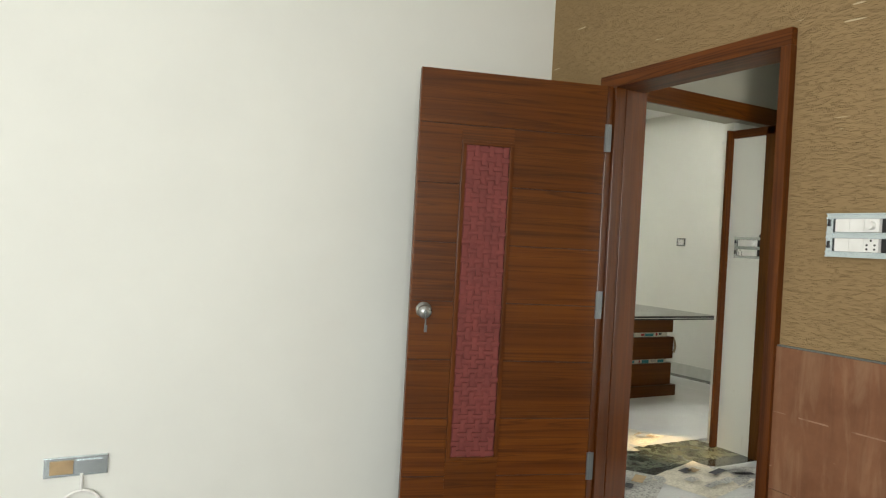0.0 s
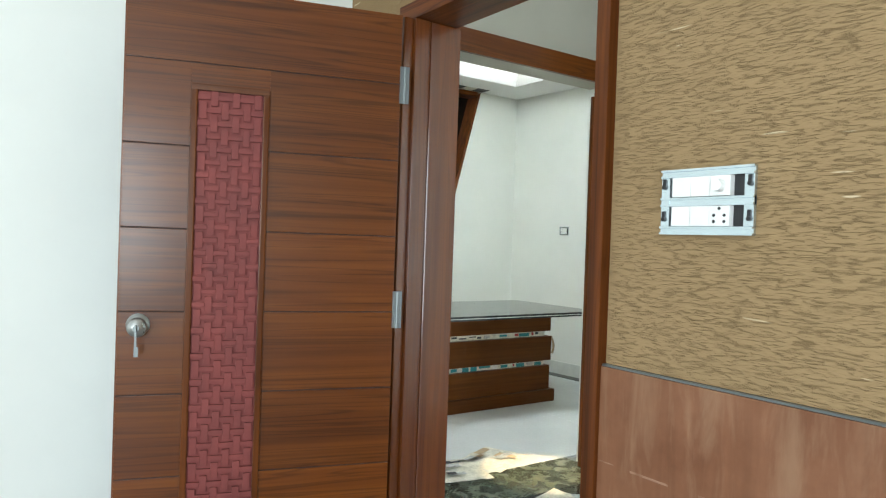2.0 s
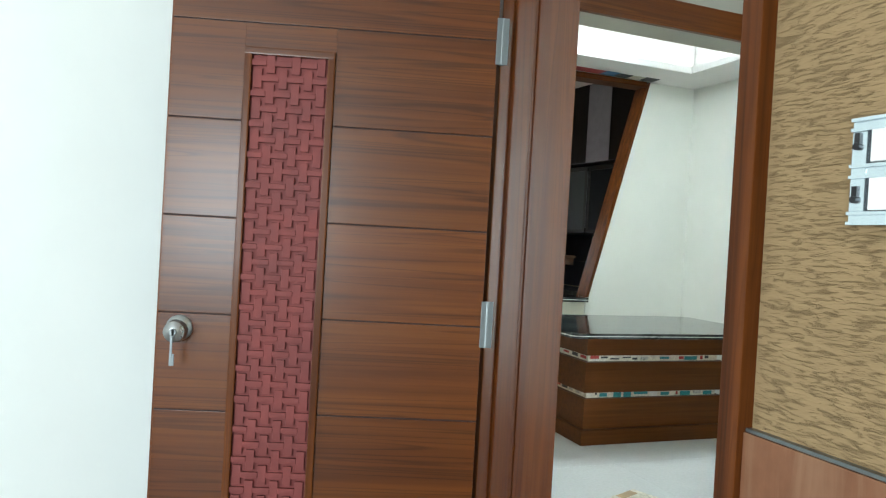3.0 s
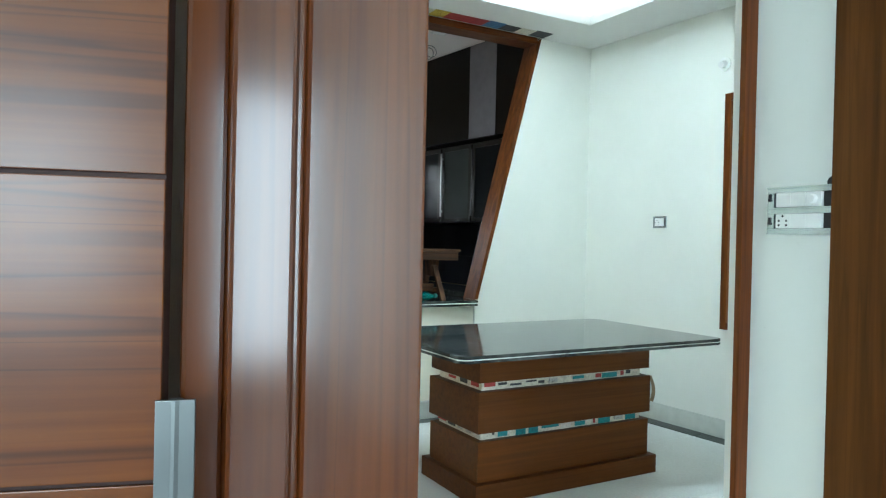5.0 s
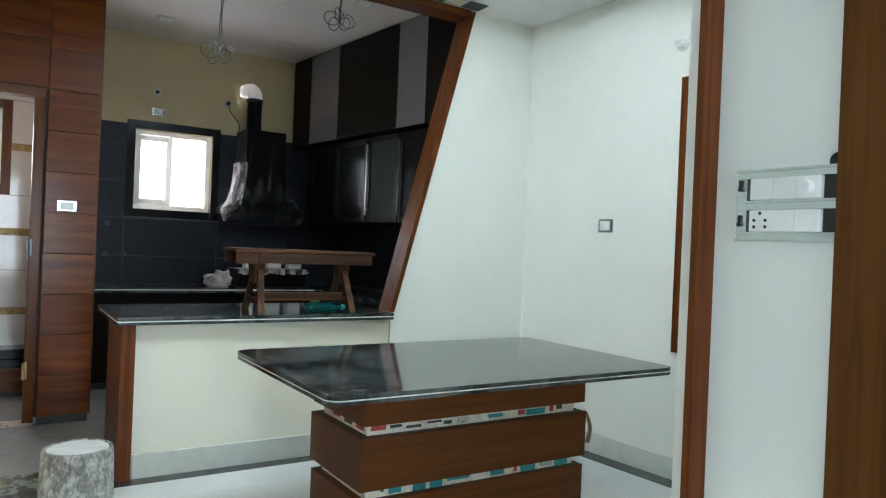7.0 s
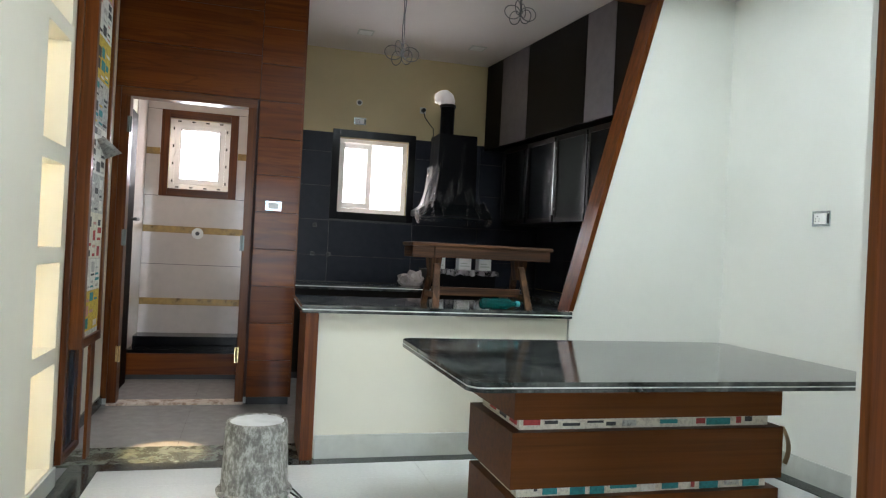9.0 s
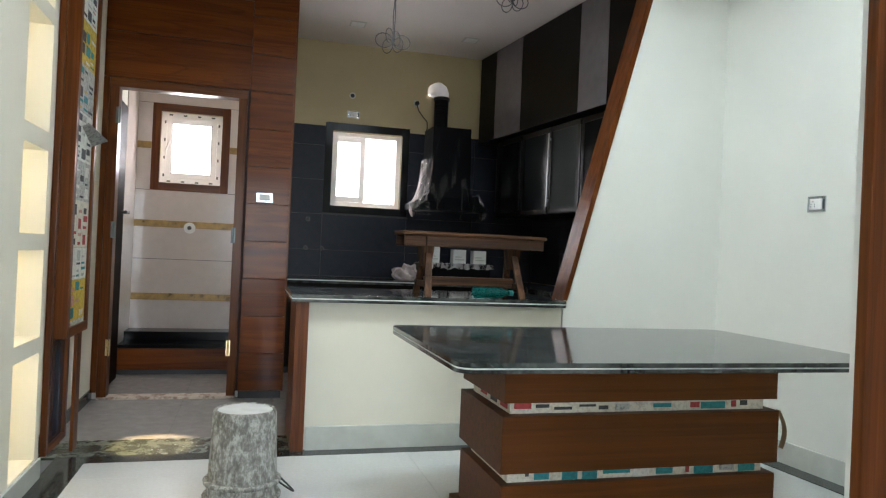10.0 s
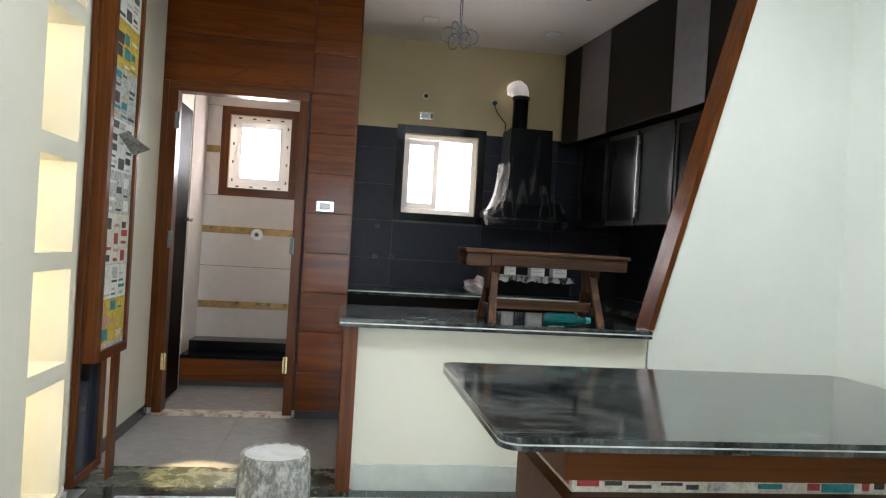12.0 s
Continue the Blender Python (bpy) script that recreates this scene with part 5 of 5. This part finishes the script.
ou = thing("water_outlet", (0.60, 7.366, 1.22), "chrome water outlet on the bath tiles", "water outlet")
bm = bmesh.new()
tube(bm, (0, 0, 0), (0, -0.008, 0), 0.05, seg=24)
tube(bm, (0, -0.008, 0), (0, -0.03, 0), 0.026, seg=20)
part("flange", bm, M["plastic"], ou)
bm = bmesh.new()
tube(bm, (0, -0.029, 0), (0, -0.033, 0), 0.018, seg=16)
part("hole", bm, M["black"], ou)
bf = thing("bath_door", (0.17, 5.9, 0), "teak bath door frame with its door swung inside", "door")
part("jamb", boxes((0.0, 0.06, -0.012, 0.10, 0, 2.13), bevel=0.003), M["teak_z"], bf)
part("jamb", boxes((0.84, 0.90, -0.012, 0.10, 0, 2.13), bevel=0.003), M["teak_z"], bf)
part("head", boxes((0.0, 0.90, -0.012, 0.10, 2.13, 2.19), bevel=0.003), M["teak_x"], bf)
lf = part("leaf", boxes((-0.026, 0.004, 0.11, 0.70, 0.02, 2.12), bevel=0.002), M["wenge"], bf, "dark door leaf standing open")
bm = bmesh.new()
tube(bm, (0.004, 0.62, 1.30), (0.06, 0.62, 1.30), 0.012)
tube(bm, (0.05, 0.62, 1.30), (0.05, 0.50, 1.30), 0.011)
part("handle", bm, M["dark_metal"], lf, "dark lever handle")
for z in (0.30, 1.10, 1.88):
    hinge(bf, 0.045, -0.0145, z, 0.03, 0.11, metal="brass" if z < 0.5 else "steel")
for z in (0.30, 1.10):
    hinge(bf, 0.825, -0.0145, z, 0.03, 0.11, metal="brass" if z < 0.5 else "steel")
th = thing("door_sill", (0.62, 5.93, 0), "chipped wooden sill with paint spots", "door sill")
part("board", boxes((-0.45, 0.45, -0.05, 0.07, 0.0, 0.018), bevel=0.003), M["chipped"], th)
structure("cladding_plinth", boxes((1.09, 1.385, 5.888, 5.93, 0, 0.05)), M["black"], "black plinth under the cladding", "trim")

# ---- floors and tiles ----
random.seed(21)


def tile_mesh(name, w, d, h, bevel, material):
    bm = boxes((0.0005, w - 0.0005, 0.0005, d - 0.0005, -h, 0.0), bevel=0)
    me = bpy.data.meshes.new(name)
    bmesh.ops.bevel(bm, geom=[e for e in bm.edges if e.verts[0].co.z > -1e-6 and e.verts[1].co.z > -1e-6], offset=bevel, segments=1, affect="EDGES")
    bm.to_mesh(me)
    bm.free()
    me.materials.append(material)
    return me


def lay(owner, x0, x1, y0, y1, size, material, z=0.0):
    """Floor tiles over a rectangle, cut at its edges."""
    cache = {}
    xs = [x0 + k * size for k in range(int((x1 - x0) / size + 0.999))] + [x1]
    ys = [y0 + k * size for k in range(int((y1 - y0) / size + 0.999))] + [y1]
    for a, c in zip(xs, xs[1:]):
        for e, f in zip(ys, ys[1:]):
            key = (round(c - a, 3), round(f - e, 3))
            if min(key) < 0.01:
                continue
            if key not in cache:
                cache[key] = tile_mesh("floor_tile", *key, 0.012, 0.0005, material)
            ob = new("floor_tile", cache[key])
            ob.parent, ob.location = owner, (a, e, z)


floor_dining = structure("floor_dining", boxes((0.25, 4.3, 1.70, 4.56, -0.016, -0.0125)), M["floor"], "polished white tiles with a dark granite border", "floor")
lay(floor_dining, 0.40, 4.25, 1.80, 4.445, 0.8, M["tile"])
for a in ((0.25, 0.40, 1.80, 4.445),):
    n_p = 4
    for k in range(n_p):
        y0 = a[2] + (a[3] - a[2]) * k / n_p
        part("border_stone", boxes((a[0] + 0.001, a[1] - 0.001, y0 + 0.001, y0 + (a[3] - a[2]) / n_p - 0.001, -0.012, 0.0)), M["border"], floor_dining)
for k in range(5):
    part("border_stone", skewed(boxes((-0.125, -0.0125, -2.74 + k * 0.524, -2.742 + (k + 1) * 0.524, -0.008, 0.004))), M["border"], floor_dining)
for k in range(6):
    x0 = 0.25 + 3.85 * k / 6
    part("border_stone", boxes((x0 + 0.001, x0 + 3.85 / 6 - 0.001, 4.446, 4.559, -0.012, 0.0)), M["border"], floor_dining)
part("threshold_stone", boxes((0.5, 1.3, 1.42, 1.799, -0.012, 0.001), (1.302, 2.12, 1.42, 1.799, -0.012, 0.001), bevel=0.001), M["marble"], floor_dining, "green marble threshold")
part("threshold_stone", boxes((0.5, 2.12, 1.30, 1.418, -0.012, 0.001), bevel=0.001), M["border"], floor_dining)
part("threshold_stone", boxes((0.13, 1.40, 4.561, 4.86, -0.012, 0.0)), M["marble"], floor_dining)
floor_room = structure("floor_room", boxes((-4.2, 0.36, -3.6, 1.364, -0.016, -0.0125)), M["floor"], "unseen room floor tiles, darkened to bounce less light", "floor")
lay(floor_room, -4.2, 0.5, -3.6, 1.364, 0.8, M["low_bounce_tile"])
floor_hall = structure("floor_hall", boxes((0.5, 2.12, -3.9, 1.30, -0.016, -0.0125)), M["floor"], "polished white tiles of the hall", "floor")
# the unseen far part of the hall gets the darkened tiles too
lay(floor_hall, 0.5, 2.25, -3.9, 0.1, 0.8, M["low_bounce_tile"])
lay(floor_hall, 0.5, 2.25, 0.1, 1.30, 0.8, M["tile"])
floor_service = structure("floor_service", boxes((0.13, 3.92, 4.80, 7.38, -0.016, -0.0125)), M["floor"], "grey tiles of passage, bath and kitchen", "floor")
lay(floor_service, 0.13, 3.92, 4.861, 7.38, 0.6, M["grey_tile"])


def news_sheet(x, y, turn, w, d, tint, seed):
    t = thing("newspaper_sheet", (x, y, 0.001), "grimy newspaper sheet spread on the floor", "newspaper", "floor newspapers", turn=turn)
    bm = bmesh.new()
    n = 10
    noise_at = Vector((seed * 3.1, seed * 1.7, 0))
    grid = [[bm.verts.new((w * (i / n - 0.5), d * (j / n - 0.5), 0.003 + 0.012 * max(0, noise.noise(Vector((i, j, 0)) * 0.45 + noise_at)))) for i in range(n + 1)] for j in range(n + 1)]
    for p, q in zip(grid, grid[1:]):
        for i in range(n):
            bm.faces.new((p[i], p[i + 1], q[i + 1], q[i]))
    part("sheet", bm, M[tint], t, smooth=True)
    rnd = random.Random(seed)
    for k in range(6):
        x0, y0 = rnd.uniform(-w * 0.4, w * 0.2), rnd.uniform(-d * 0.4, d * 0.3)
        part("print", boxes((x0, x0 + rnd.uniform(0.05, 0.16), y0, y0 + rnd.uniform(0.015, 0.08), 0.0145, 0.0152)), M[rnd.choice(["paper_grey", "paper_dark", "paper_grey", "ply"])], t)


news_sheet(1.70, 1.98, 24, 0.40, 0.30, "paper", 1)
news_sheet(1.33, 1.93, -12, 0.42, 0.36, "paper", 2)
news_sheet(1.45, 1.16, 15, 0.55, 0.40, "paper", 3)
news_sheet(1.85, 1.05, -20, 0.50, 0.38, "paper_grey", 4)
news_sheet(0.95, 1.25, 35, 0.5, 0.36, "paper_grey", 6)

# dado tiles of the kitchen, wall tiles of the bath, cladding boards
dado = structure("dado_backing", boxes((1.386, 3.92, 7.372, 7.379, 0.83, 1.43), (1.386, 1.77, 7.372, 7.379, 1.43, 2.25), (2.58, 3.92, 7.372, 7.379, 1.43, 2.25)), M["black"], "slate-coloured dado tiles round the kitchen window", "wall tiles")
for z0, z1 in ((0.834, 1.079), (1.079, 1.414), (1.414, 1.738), (1.738, 2.061), (2.061, 2.25)):
    for x0, x1 in ((1.386, 1.77), (1.77, 2.58), (2.58, 3.25), (3.25, 3.92)):
        if 1.77 <= x0 < 2.58 and z1 > 1.42:
            continue
        part("tile", boxes((x0 + 0.002, x1 - 0.002, 7.362, 7.372, z0 + 0.002, z1 - 0.002), bevel=0.001), M["dark_tile"], dado)
side_dado = structure("side_dado_backing", boxes((3.912, 3.919, 4.71, 7.36, 0.835, 1.49)), M["black"], "slate-coloured dado tiles under the wall cabinets", "wall tiles")
for y0, y1 in ((4.71, 5.37), (5.37, 6.03), (6.03, 6.69), (6.69, 7.36)):
    for z0, z1 in ((0.836, 1.133), (1.133, 1.49)):
        part("tile", boxes((3.902, 3.912, y0 + 0.002, y1 - 0.002, z0 + 0.002, z1 - 0.002), bevel=0.001), M["dark_tile"], side_dado)
bath_wall = structure("bath_wall_backing", boxes((0.131, 0.252, 7.376, 7.379, 0.3, 3.0), (0.912, 1.27, 7.376, 7.379, 0.3, 3.0), (0.252, 0.912, 7.376, 7.379, 0.3, 1.543), (0.252, 0.912, 7.376, 7.379, 2.32, 3.0)), M["dark_metal"], "glossy cream bath wall tiles", "wall tiles")
for z0, z1 in ((0.31, 0.934), (0.934, 1.545), (1.545, 2.318), (2.318, 2.98)):
    for x0, x1 in ((0.131, 0.252), (0.252, 0.912), (0.912, 1.27)):
        if x0 == 0.252 and z0 == 1.545:
            continue
        part("tile", boxes((x0, x1, 7.368, 7.376, z0 + 0.002, z1 - 0.002), bevel=0.0), M["bath_tile"], bath_wall)
for x0, x1 in ((0.131, 0.137), (1.262, 1.269)):
    part("tile", boxes((x0, x1, 6.82, 7.36, 0.25, 2.98)), M["bath_tile"], bath_wall)
clad = structure("cladding_backing", pane_wall("y", 5.905, 0.02, 0.131, 1.385, 0.05, 3.05, [(0.17, 1.07, -1, 2.19)]), M["groove"], "dark teak cladding boards round the bath door", "wall panel")
z = 0.05
while z < 2.9:
    z1 = min(z + 0.2675, 3.04)
    part("board", boxes((1.088, 1.387, 5.888, 5.905, z + 0.002, z1 - 0.002), bevel=0.0015), M["clad_x"], clad)
    z = z1
for z0, z1 in ((2.192, 2.51), (2.51, 2.83), (2.83, 3.04)):
    part("board", boxes((0.131, 1.084, 5.888, 5.905, z0 + 0.002, z1 - 0.002), bevel=0.0015), M["clad_x"], clad)
part("board", boxes((0.131, 0.168, 5.888, 5.905, 0.05, 2.19)), M["teak_z"], clad)
part("board", boxes((1.387, 1.40, 5.89, 6.6, 0.05, 3.04)), M["teak_z"], clad)
